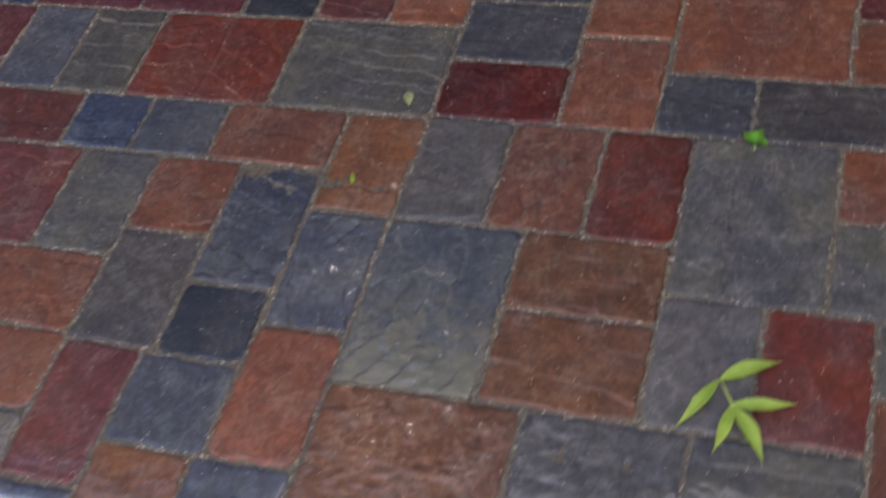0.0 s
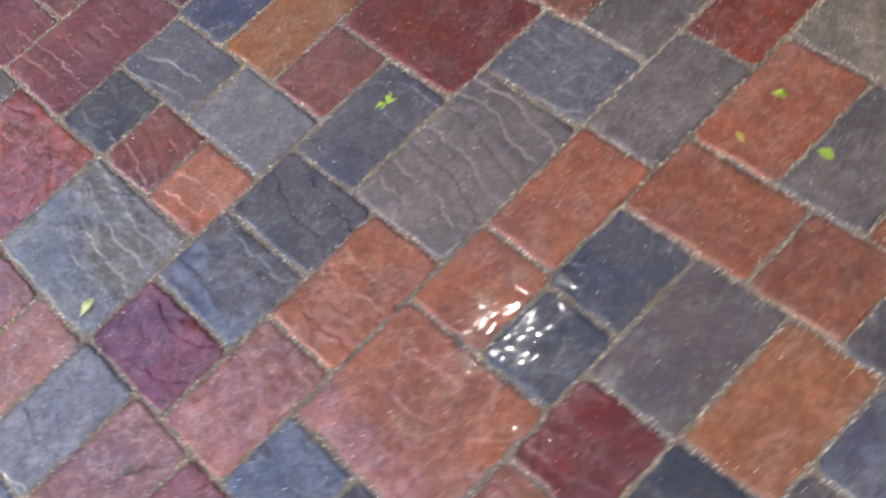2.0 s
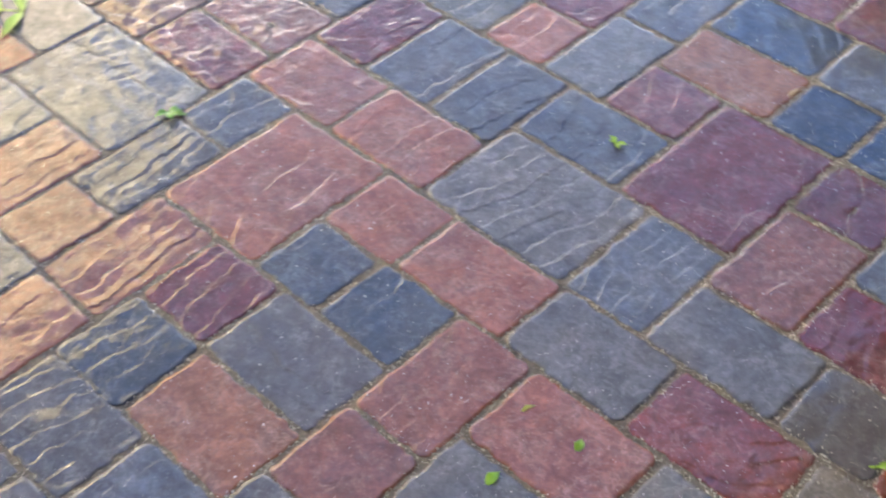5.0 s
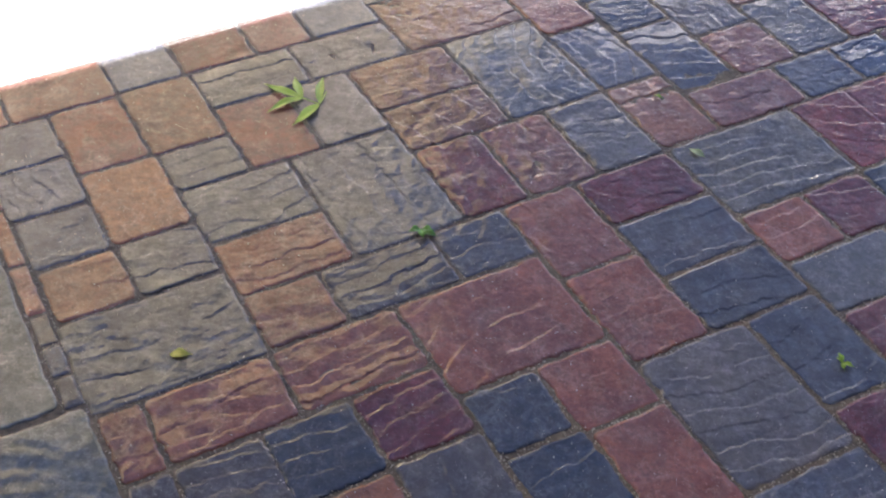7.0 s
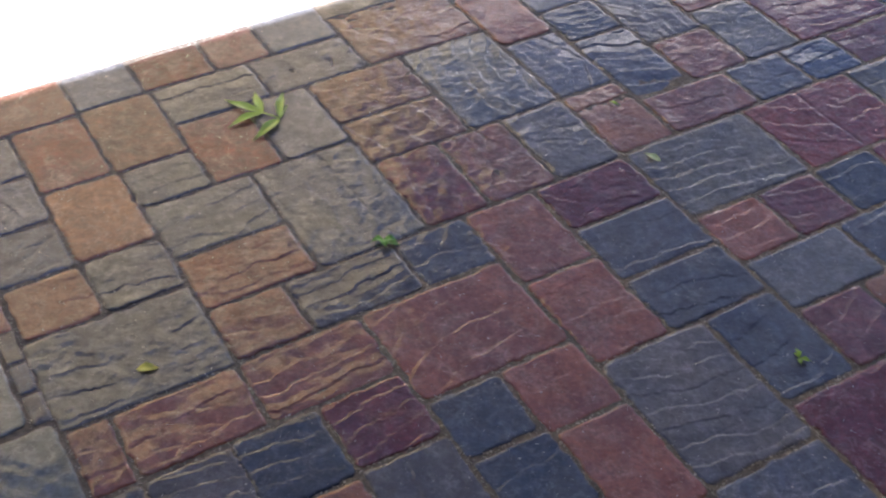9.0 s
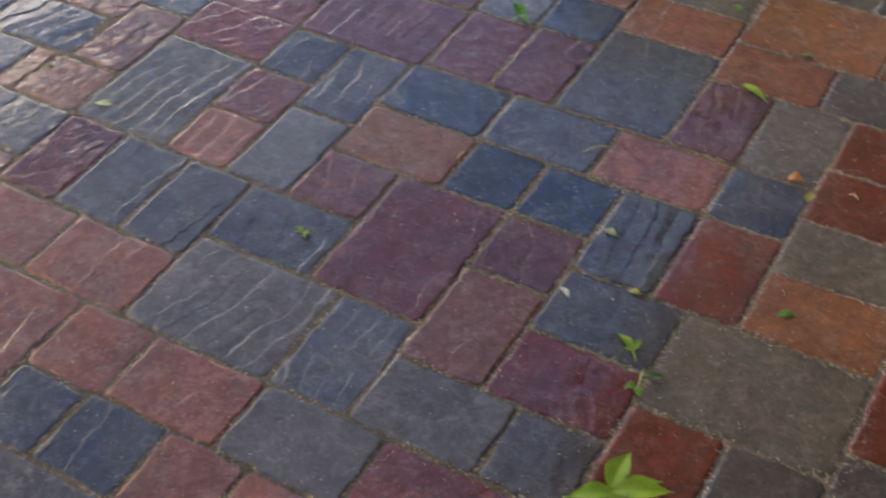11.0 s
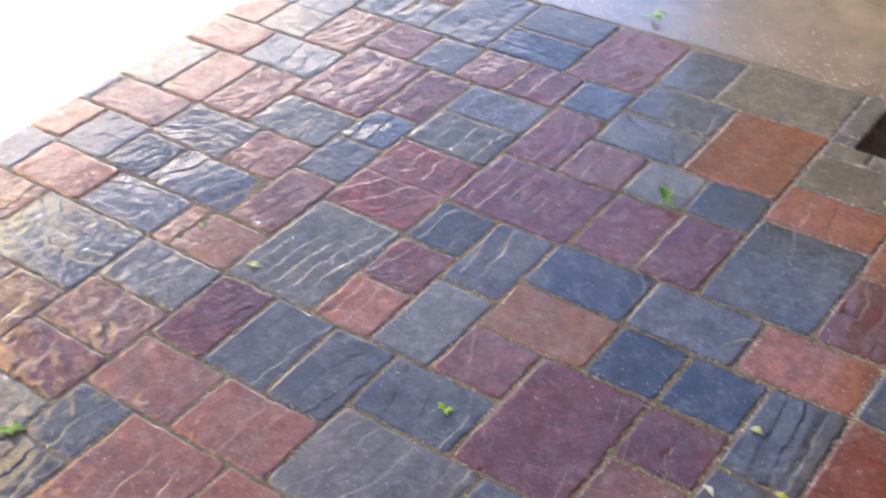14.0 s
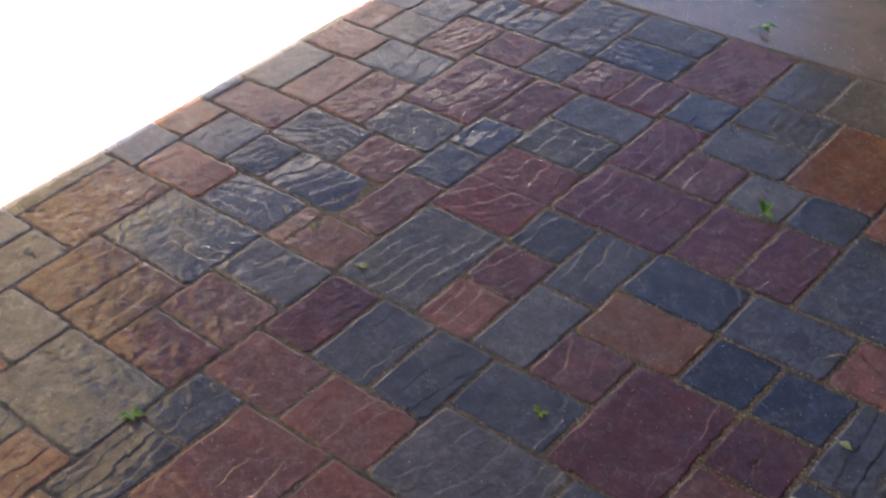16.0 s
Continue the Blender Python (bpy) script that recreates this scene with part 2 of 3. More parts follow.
# two unseen walls, added to block light and keep the fill low
tagged(box("wall_east", (3.2, -20, -0.01), (3.4, 20, 6.57), STUCCO), "unseen plain brown wall added to limit the light", "wall", kind="structure")
tagged(box("wall_south", (-3.0, -3.4, -0.01), (3.2, -3.2, 2.6), STUCCO), "unseen plain brown wall added to limit the light", "wall", kind="structure")
# unseen cover, added to block sun and sky; its edge sets the shade line
tagged(box("ceiling", (-0.26, -8, 2.42), (3.2, 9, 2.5), FILL_GREY), "unseen plain cover added to shade the patio", "ceiling", kind="structure")
# unseen wall, added so that the western pavers reflect warm tan
tagged(box("wall_west", (-8.8, -16, -0.02), (-8.6, 3.8, 9.5), CREAM_WALL), "unseen tall cream wall added for tan reflections on pavers", "wall", kind="structure")
# unseen reflector, added to whiten the sheen on the far pavers
tagged(box("wall_white", (-8.8, 3.8, -0.02), (-8.6, 13.0, 5.6), BOUNCE_WHITE), "unseen grey-white wall added to brighten reflections on far pavers", "wall", kind="structure")
# unseen low reflector, added so that ledges catch bright light near the horizon
tagged(box("wall_low_bounce", (-8.8, 13.0, -0.02), (-8.6, 16, 2.3), CONCRETE), "unseen low white wall added for bright glints on ledges", "wall", kind="structure")
tagged(box("backdrop", (-5.3, 12.0, -0.02), (6, 13.5, 9.0), HEDGE), "tall dark green and brown hedge beyond the slab", "hedge", kind="structure")

# ---- pavers ----
dice = random.Random(4)
cells, joints = set(), []


TABLE = np.random.RandomState(7).rand(256, 256)


def value_noise(x, y, octaves=1, keep=0.5):
    """Smooth noise, about -1 to 1, over arrays of points."""
    total, size, norm = 0, 1.0, 0
    for k in range(octaves):
        a, b = x * 2 ** k + 17.3 * k, y * 2 ** k + 9.1 * k
        i, j = np.floor(a).astype(int), np.floor(b).astype(int)
        u, v = a - i, b - j
        u, v = u * u * (3 - 2 * u), v * v * (3 - 2 * v)
        i0, i1, j0, j1 = i % 256, (i + 1) % 256, j % 256, (j + 1) % 256
        total = total + size * ((TABLE[i0, j0] * (1 - u) + TABLE[i1, j0] * u) * (1 - v) + (TABLE[i0, j1] * (1 - u) + TABLE[i1, j1] * u) * v)
        norm += size
        size *= keep
    return total / norm * 2 - 1


def spread(half, step):
    """Grid lines from -half to half, close together at both edges."""
    rim = [0.0, 0.0012, 0.0028, 0.005, 0.008]
    inner = np.linspace(-half + 0.008, half - 0.008, max(3, int((2 * half - 0.016) / step)))
    return np.array([-half + r for r in rim[:-1]] + list(inner) + [half - r for r in rim[-2::-1]])


def ledges(gx, gy, turn, every, common, falling):
    """A set of broken ledges across a paver: their height, the running count of ledges and how strong each one is."""
    sx, sy = dice.uniform(0, 200), dice.uniform(0, 200)
    u, v = gx * math.cos(turn) + gy * math.sin(turn), gy * math.cos(turn) - gx * math.sin(turn)
    warp = 0.013 * value_noise(sx + u * 8, sy + v * 17, 2) + 0.0085 * value_noise(sx + 31 + u * 24, sy + v * 62, 4, 0.72)
    q = every * (u + dice.gauss(0, 1.4) * v * v + warp) + dice.random() + 32
    k = np.floor(q).astype(int)
    fr = q - k
    rise = np.array([dice.uniform(0.25, 1.0) * dice.choice((-1, -1, 1) if falling else (-1, 1, 1, 1)) for _ in range(80)])
    lift = rise[k % 80]
    width = every * dice.uniform(0.0020, 0.0032) * (1 + 0.6 * value_noise(sx + 11 + u * 9, sy + v * 40, 2))
    step = np.clip((fr - 0.5) / width + 0.5, 0, 1)
    step = step * step * (3 - 2 * step)
    # each ledge runs only part of the way, and fades and thickens as it goes
    here = np.clip(value_noise(sx + 50 + np.round(q) * 7.7, sy + v * 17, 2) * 2.6 + common, 0, 1) * np.clip(0.75 + 0.8 * value_noise(sx + 70 + k * 3.1, sy + v * 60, 2), 0.15, 1)
    foot = np.exp(-((fr - 0.5 + np.sign(lift) * width * 0.6) / (width * 0.6)) ** 2)
    return here * 0.0018 * (lift * (step - fr) - 0.25 * abs(lift) * foot), q, here * lift


def lay(x0, y0, x1, y1, colour, gap=0.035, riven=None, grid=0.0019, name="paver", groove=False, hackly=0.0, every=None):
    """One paver: a slab with an uneven outline, rounded shoulders and a top of broken ledges, most of them along its y."""
    cells.update((i, j) for i in range(round(x0), round(x1)) for j in range(round(y0), round(y1)))
    joints.append((x0, y0, x1, y1))
    ax, ay, bx, by = (x0 + gap / 2) * U, (y0 + gap / 2) * U, (x1 - gap / 2) * U, (y1 - gap / 2) * U
    hx, hy = max((bx - ax) / 2, 0.012), max((by - ay) / 2, 0.012)
    sx, sy = dice.uniform(0, 200), dice.uniform(0, 200)
    gx, gy = np.meshgrid(spread(hx, grid), spread(hy, grid * 1.35))
    # outline: wobble that dies away inwards, then rounded corners
    rim = np.minimum(hx - abs(gx), hy - abs(gy))
    loose = np.clip(1 - rim / 0.02, 0, 1) * min(1, hx / 0.03, hy / 0.03)
    px = gx * (1 + loose * (value_noise(sx + gy * 62, sy + np.sign(gx) * 3.3, 3, 0.7) * 0.0058 - 0.0003) / hx)
    py = gy * (1 + loose * (value_noise(sy + gx * 62, sx + np.sign(gy) * 3.3, 3, 0.7) * 0.0058 - 0.0003) / hy)
    rad = min(dice.uniform(0.014, 0.026), 0.4 * min(hx, hy))
    ox, oy = np.maximum(0, abs(px) - (hx - rad)), np.maximum(0, abs(py) - (hy - rad))
    out = np.hypot(ox, oy)
    pull = np.where((ox > 0) & (oy > 0) & (out > rad), 1 - rad / np.maximum(out, 1e-6), 0)
    px, py = px - np.sign(px) * ox * pull, py - np.sign(py) * oy * pull
    # ledges: long wandering steps; worn flatter towards the house
    if riven is None:
        riven = 0.35 if x0 < -17.8 else (1.0 - 0.68 * min(1, max(0, (x0 + 3) / 11))) * dice.choice((0.5, 0.8, 1.0, 1.1, 1.2)) * (1.3 if x0 < -8 else 0.7 if y0 < -2.5 else 1.0)
    turn = dice.gauss(0, 0.16) + (math.pi / 2 + dice.gauss(0, 0.2) if dice.random() < (0.45 if hx > hy * 1.3 else 0.12) else 0)
    z, q, deep = ledges(gx, gy, turn, dice.uniform(15, 31) if every is None else every, 0.7, x0 < -10)
    cross, _, _ = ledges(gx, gy, turn + dice.choice((-1, 1)) * dice.uniform(0.5, 1.3), dice.uniform(16, 30), -0.1, x0 < -10)
    z, deep = riven * (z + 0.7 * cross), min(riven, 1.3) * deep
    z = z + riven * 0.0005 * value_noise(sx + gx * 16, sy + gy * 13, 2) + (0.0005 if x0 < -7.2 else 0.0002) * (0.35 + 0.65 * riven) * value_noise(sx + gx * 95, sy + gy * 66, 3, 0.65)
    if hackly:
        z = z + hackly * np.clip(value_noise(sx + gx * 20, sy + gy * 20, 2) * 2 + 0.5, 0, 1) * value_noise(sx + gx * 75, sy + gy * 60, 3, 0.6)
    if groove:
        z = z - 0.0012 * np.exp(-((gy + 0.003 * value_noise(sx + gx * 30, sy + gy * 0, 2)) / 0.0022) ** 2)
    edge = np.clip(1 - rim / (0.0062 + 0.003 * value_noise(sx + 7 + gx * 24, sy + gy * 24, 2)), 0, 1)
    z = z * np.clip(0.4 + rim / 0.012, 0, 1) + 0.0018 - 0.0036 * edge ** 2
    ny, nx = gx.shape
    ring = np.array([i for i in range(nx)] + [j * nx + nx - 1 for j in range(1, ny)] + [(ny - 1) * nx + i for i in range(nx - 2, -1, -1)] + [j * nx for j in range(ny - 2, 0, -1)])
    top = np.stack([px.ravel(), py.ravel(), z.ravel()], 1)
    skirt = top[ring].copy()
    skirt[:, 2] = -0.03
    base, corner = len(top), (np.arange(ny - 1)[:, None] * nx + np.arange(nx - 1)).ravel()
    around = np.arange(len(ring))
    faces = np.concatenate([np.stack([corner, corner + 1, corner + nx + 1, corner + nx], 1),
                            np.stack([ring, base + around, base + (around + 1) % len(ring), np.roll(ring, -1)], 1)])
    me = bpy.data.meshes.new(name)
    me.vertices.add(base + len(ring))
    me.vertices.foreach_set("co", np.concatenate([top, skirt]).ravel())
    me.loops.add(faces.size)
    me.loops.foreach_set("vertex_index", faces.ravel())
    me.polygons.add(len(faces))
    me.polygons.foreach_set("loop_start", np.arange(len(faces)) * 4)
    me.polygons.foreach_set("use_smooth", [True] * len(faces))
    me.update(calc_edges=True)
    for label, values in (("cleft", q), ("depth", deep)):
        me.attributes.new(label, "FLOAT", "POINT").data.foreach_set("value", np.append(values.ravel(), np.zeros(len(ring))))
    me.materials.append(STONES[colour])
    ob = new(name, me)
    ob.parent = pavement
    ob.location = ((ax + bx) / 2, (ay + by) / 2, dice.uniform(-0.001, 0.001))
    ob.rotation_euler = (dice.uniform(-0.004, 0.004), dice.uniform(-0.004, 0.004), dice.uniform(-0.006, 0.006))
    return ob


lay(-0.01, -0.06, 2.98, 4.01, "maroon", riven=0.45)
lay(2.98, 2, 5.07, 4.05, "maroon", riven=0.9)
lay(2.98, -1.02, 5.07, 2, "umber")
lay(-3.02, -3.02, 0.96, -0.06, "ash", riven=1.0)
lay(0.96, -3, 2.98, -0.06, "slate", riven=0.7)
lay(2.98, -3, 5.98, -1.02, "ash")
lay(5.98, -3, 7.93, -1.02, "charcoal")
lay(5.07, -1.02, 7.93, 0.99, "oxblood")
lay(5.07, 0.99, 7.93, 3.05, "ink")
lay(5.07, 3.05, 7.02, 6.07, "slate", riven=0.9)
lay(7.02, 3.05, 9.02, 6.09, "brick")
lay(7.93, 0.16, 12.04, 3.05, "grey")
lay(-3.02, -0.06, -0.01, 2.04, "slate")
lay(-2.12, 2.04, -0.01, 4.01, "mauve")
lay(-2.12, 4.01, 1.05, 6.08, "tan", riven=0.25)
lay(-4.03, 2.04, -2.12, 5.02, "mist", riven=0.3)
lay(1.05, 4.01, 3.01, 6.07, "navy", riven=0.3)
lay(3.01, 4.05, 5.07, 6.07, "navy", riven=0.3)
lay(0.96, 6.07, 4.02, 8.13, "slate", riven=0.6)
lay(-2.12, 6.08, 0.96, 8.13, "blue")
lay(-4.03, 5.02, -2.12, 8, "slate")
lay(-6, 5.98, -4.03, 8, "midnight")
lay(-5.98, 4.03, -4.03, 5.98, "wine", riven=1.0)
lay(-5.98, 2.04, -4.03, 4.03, "rust", riven=1.0)
lay(4.02, 6.07, 7.03, 8.13, "rust")
lay(7.03, 6.09, 9.02, 8.1, "blue")
lay(9.02, 5.13, 12.04, 7.05, "grey")
lay(9.02, 3.05, 12.04, 5.13, "ochre")
lay(9.02, 7.05, 12.04, 9.04, "russet")
lay(9.02, 9.04, 10.99, 11.1, "russet")
lay(7.04, 8.1, 9.02, 11.1, "ash")
lay(5.16, 8.13, 7.04, 11.1, "wine")
lay(1.97, 8.13, 5.16, 12.07, "slate", riven=0.6)
lay(-1.94, 8.13, 0.09, 11.09, "plum", riven=1.1)
lay(0.09, 8.13, 1.97, 11.19, "plum", riven=1.0)
lay(-6, 8, -1.94, 10.94, "plum", riven=0.9)
lay(1.97, 12.07, 5.16, 14.03, "rust")
lay(5.16, 13.02, 9.01, 16, "ochre")
lay(5.16, 11.1, 8.07, 13.02, "rust")
lay(9.01, 13.02, 11.04, 16.1, "rust")
lay(8.07, 11.1, 10.98, 13.02, "charcoal")
lay(10.98, 11.04, 14, 12.98, "rust")
lay(10.99, 9.04, 14, 11.04, "grey")
lay(12.04, 6.01, 14, 9.04, "rust")
lay(12.04, 3.98, 15, 6.01, "grey")
lay(12.04, 1.01, 14.01, 3.98, "russet")
lay(11.04, 12.98, 14, 15.25, "grey")
lay(12.04, -1, 14.11, 1.01, "charcoal")
lay(9.98, -2, 12.04, 0.16, "charcoal")
lay(7.93, -3, 9.98, 0.16, "russet")
lay(2.03, -7.04, 5.02, -4.96, "rust")
lay(1.06, -4.96, 4.03, -3, "ash")
lay(4.03, -4.96, 7.06, -3, "brick")
lay(7.06, -4.96, 9.98, -3, "grey")
lay(5.02, -8.96, 7.99, -4.96, "dun")
lay(7.99, -7.94, 10, -4.96, "charcoal")
lay(9.98, -5, 12, -2, "rust")
lay(7.99, -10, 11, -7.94, "rust")
lay(-9.04, 2.04, -5.98, 6.11, "green", riven=1.1)
lay(-12.01, 2.02, -9.04, 3.95, "ochre")
lay(-12, 0.01, -8.97, 2.02, "ash")
lay(-8.97, -0.89, -7.07, 2.04, "oxblood", riven=1.1)
lay(-7.07, -0.89, -4.98, 2.04, "ink", riven=1.1)
lay(-4.98, -0.89, -3.02, 2.04, "ink", riven=1.2)
lay(-9.04, 6.11, -6, 9.99, "brick", groove=True, riven=1.1)
lay(-10.85, 3.95, -9.04, 6.97, "umber")
lay(-13.06, 5.95, -10.85, 8.06, "rust")
lay(-10.85, 6.97, -9.04, 9.04, "slate")
lay(-10.85, 9.04, -9.04, 10.91, "blue")
lay(-13.87, 8.06, -10.85, 10.12, "green")
lay(-14.28, 3.95, -10.85, 5.95, "slate")
lay(-16.14, 3.95, -14.28, 5.95, "midnight", riven=0.4)
lay(-15.11, 2.05, -12.01, 3.95, "slate")
lay(-16.18, -0.89, -12, 2.05, "sheened", hackly=0.0010)
lay(-18.22, 2.05, -15.11, 3.95, "rust", riven=0.3)
lay(-19.98, 4.13, -18.25, 6.19, "ochre")
lay(-18.25, 3.95, -16.14, 6.19, "slate")
lay(-13.87, 10.12, -10.85, 13.89, "wine")
lay(-10.85, 10.91, -9.04, 13.89, "wine")
lay(-6.94, 16.02, -4.1, 19.9, "wine")
lay(-6.04, 14.15, -4.1, 16.02, "blue")
lay(-9.04, 12.01, -6, 13.89, "slate")
lay(-9.04, 9.99, -6, 12.01, "green")
lay(-6, 10.94, -4.1, 14.15, "plum", riven=1.2)
lay(-4.1, 10.94, -1.98, 13.03, "mauve")
lay(-4.1, 13.03, -1.06, 15.02, "slate")
lay(-4.1, 15.02, -1.06, 16.98, "slate")
lay(-4.1, 16.98, -2.02, 19.73, "slate")
lay(-2.02, 16.98, 2, 19.89, "grey")
lay(-1.06, 13.03, 1.97, 16.98, "rust")
lay(-1.98, 11.09, -0.04, 13.03, "mist")
lay(-0.04, 11.19, 1.97, 13.03, "blue")
lay(-20.02, 2.05, -18.22, 4.13, "slate")
lay(-19.33, 6.19, -16.06, 8.02, "wine")
lay(-20, 6.19, -19.33, 8.02, "slate")
lay(-16.06, 5.95, -13.06, 8.06, "charcoal")
lay(-20, 8.02, -17.9, 11.1, "grey")
lay(-17.9, 8.02, -15.94, 11.1, "rust")
lay(-15.94, 8.06, -13.87, 11.1, "rust")
lay(-19.7, 11.1, -17.03, 13.12, "rust")
lay(-17.03, 11.1, -13.87, 13.12, "mist")
lay(-15.98, 13.12, -13.87, 15.97, "umber")
lay(-13.87, 13.89, -11.81, 15.97, "mauve")
lay(-11.81, 13.89, -9.99, 15.97, "slate")
lay(-16, 15.97, -12.82, 18, "slate")
lay(-18.13, 13.12, -15.98, 15.35, "grey")
lay(-19.88, 13.12, -18.13, 15.23, "rust")
lay(-12.82, 15.97, -10.15, 19.77, "slate")
lay(-10.15, 17.91, -6.94, 19.85, "slate")
lay(-10.15, 16.02, -6.94, 17.91, "navy")
lay(-9.99, 13.89, -8.06, 16.02, "mauve")
lay(-8.06, 13.89, -6.04, 16.02, "plum")
lay(-19.24, -1.88, -16.18, 2.05, "amber", hackly=0.0004, riven=1.9, every=13)
lay(-7.1, -6.92, -3.99, -3.02, "rust", riven=0.9)
lay(-8.97, -3.02, -6.05, -0.89, "rust")
lay(-6.05, -3.02, -3.02, -0.89, "rust")
lay(-12, -3.95, -8.97, -2.07, "brick", hackly=0.0010)
lay(-12, -2.07, -8.97, 0.01, "umber", hackly=0.0010)
lay(-13.98, -3.95, -12, -0.89, "amber", riven=1.9, every=15)
lay(-16.18, -3.95, -13.98, -0.89, "amber", riven=1.9, every=15)
lay(-18.1, -4.96, -16.18, -1.88, "ash", riven=1.7, every=15)
lay(-16.18, -5.91, -13.24, -3.95, "ash", riven=0.35)
lay(-16.18, -7.95, -13.24, -5.91, "brick", riven=0.45)
lay(-18.1, -7.95, -16.18, -4.96, "green", riven=1.3)
lay(-19.86, -8.07, -18.1, -5.85, "oxblood")
lay(-19.91, -5.85, -18.1, -4.07, "mauve")
lay(-20.04, -4.07, -18.1, -1.88, "mist")
lay(-19.98, -10.03, -18.12, -8.07, "mist")
lay(-20, -13, -18, -10.03, "umber")
lay(-18.12, -10.05, -14.94, -7.95, "umber", riven=0.4)
lay(-18, -12.04, -15.03, -10.05, "brick", riven=0.4)
lay(-18, -13.91, -16.02, -12.04, "slate")
lay(-16.02, -14.06, -13.98, -12.04, "slate")
lay(-13.98, -13.99, -12, -12.04, "ink")
lay(-12, -13.96, -10.03, -11.98, "ochre")
lay(-12.01, -11.98, -10.03, -9.96, "green")
lay(-15.03, -12.04, -12.01, -9.96, "ochre", riven=0.55)
lay(-14.94, -9.96, -13.24, -7.95, "green")
lay(-13.24, -9.96, -10.99, -6.97, "green", riven=1.5)
lay(-13.24, -6.97, -8.97, -3.95, "green", riven=1.5)
lay(-10.99, -9.96, -8.97, -6.97, "rust", riven=1.5)
lay(-8.97, -9.96, -7.1, -8, "umber", riven=0.35)
lay(-8.97, -8, -7.1, -5.07, "charcoal", riven=1.5)
lay(-8.97, -5.07, -7.1, -3.02, "ink", riven=1.0)
lay(-10.03, -14.05, -7.03, -9.96, "green", riven=1.5)
lay(-7.03, -12.99, -5.05, -10.04, "rust", riven=1.5)
lay(-7.1, -10.04, -5.05, -6.92, "rust", riven=1.4)
lay(-7.03, -14, -5, -12.99, "rust")
lay(-5.05, -9.01, -3.01, -6.92, "oxblood", riven=0.8)
lay(-3.99, -6.92, -2.1, -5.06, "midnight", riven=0.4)
lay(-5.05, -11.09, -2.91, -9.01, "midnight")
lay(-3.99, -5.06, -1.86, -3.02, "rust")
lay(-1.86, -4.96, 1.06, -3.02, "rust")
lay(-2.1, -6.92, 0.05, -4.96, "midnight", riven=0.4)
lay(-3.01, -9.02, 0.05, -6.92, "charcoal")
lay(-2.91, -11, 0.05, -9.02, "ochre")
lay(0.05, -7.97, 2.03, -4.96, "rust")
lay(0.05, -10.05, 2.03, -7.97, "rust")
lay(2.03, -9.01, 5.02, -7.04, "ash")
lay(2, 14, 5, 16, "grey")
lay(2, -13, 5, -9, "ochre")
lay(0, -13, 2, -10, "charcoal")
lay(5, -11, 8, -9, "rust")
lay(-5, -13, -2, -11, "charcoal")
lay(-2, -13, 0, -11, "slate")
lay(-20, -2, -19, 2, "grey")


# pavers past the edge of what is known, in the same sizes
for j in range(-14, 16):
    for i in range(-5, 24):
        for w, h in dice.sample([(3, 2), (2, 3), (2, 2), (3, 4), (3, 2)], 5) + [(2, 2), (2, 1), (1, 2), (1, 1)]:
            if i + w <= 24 and j + h <= 16 and not any((a, c) in cells for a in range(i, i + w) for c in range(j, j + h)):
                lay(i, j, i + w, j + h, dice.choice(["rust", "grey", "slate", "umber", "charcoal", "rust"]), grid=0.006)
                break
for j in range(13, 20):
    for i in range(-20, 2):
        for w, h in ((2, 2), (3, 2), (2, 1), (1, 2), (1, 1)):
            if i + w <= 2 and j + h <= 20 and not any((a, c) in cells for a in range(i, i + w) for c in range(j, j + h)):
                lay(i, j, i + w, j + h, dice.choice(["rust", "slate", "maroon", "umber"]))
                break

# cut edging round the box and along the far side
for a, b, colour in ((2.0, 3.4, "grey"), (3.4, 4.2, "grey"), (4.2, 5.0, "grey"), (5.0, 6.0, "charcoal"), (6.0, 8.0, "grey"), (8.0, 10.6, "charcoal"), (10.6, 12.2, "grey")):
    lay(a, 16.0, b, 16.74, colour)
lay(1.98, 16.8, 2.78, 17.35, "charcoal")
lay(1.98, 17.35, 2.78, 20.0, "ash")
for a, b, colour in ((-18, -14.6, "rust"), (-14.6, -12.4, "rust"), (-12.4, -10.6, "rust"), (-10.6, -9.5, "charcoal"), (-9.5, -8.5, "slate"), (-8.5, -7.5, "charcoal")):
    lay(a, -14.5, b, -14.0, colour, 0.04)


lay(-20, -14.48, -18, -13, "rust")
STONES["slab"] = SLAB
for x0, x1, side in ((-20, -7.58, -14.5), (-7.48, 8, -14.0), (8.1, 24, -14.0)):
    for y0, y1 in ((-21.5, side), (-34, -21.6)):
        tagged(lay(x0, y0, x1, y1, "slab", 0.04, 0.35, 0.008, "slab"), "large weathered grey paving slab")
tagged(box("pavement", (-20.03 * U, -34 * U, -0.08), (24 * U, -14.5 * U, 0.0), SAND), "sandy bed under the large slabs", "pavement", kind="structure")


# ---- the sunken box beside the patio ----
SOIL = plain("soil", (0.085, 0.048, 0.030), (0.030, 0.018, 0.012), 0.75, 30, 1.0)
MORTAR = plain("mortar", (0.34, 0.29, 0.20), (0.10, 0.085, 0.065), 0.9, 40, 1.0)
PVC = plain("grey plastic pipe", (0.62, 0.64, 0.64), (0.22, 0.23, 0.23), 0.45, 55, 0.2)
RUBBER = plain("black rubber", (0.022, 0.017, 0.014), (0.012, 0.010, 0.009), 0.85, 25, 0.2)
TEAL = plain("teal plastic", (0.08, 0.38, 0.30), (0.06, 0.30, 0.24), 0.5, 25, 0.1)
BOARD = plain("white board", (0.85, 0.84, 0.80), (0.78, 0.77, 0.73), 0.6, 6, 0.1)
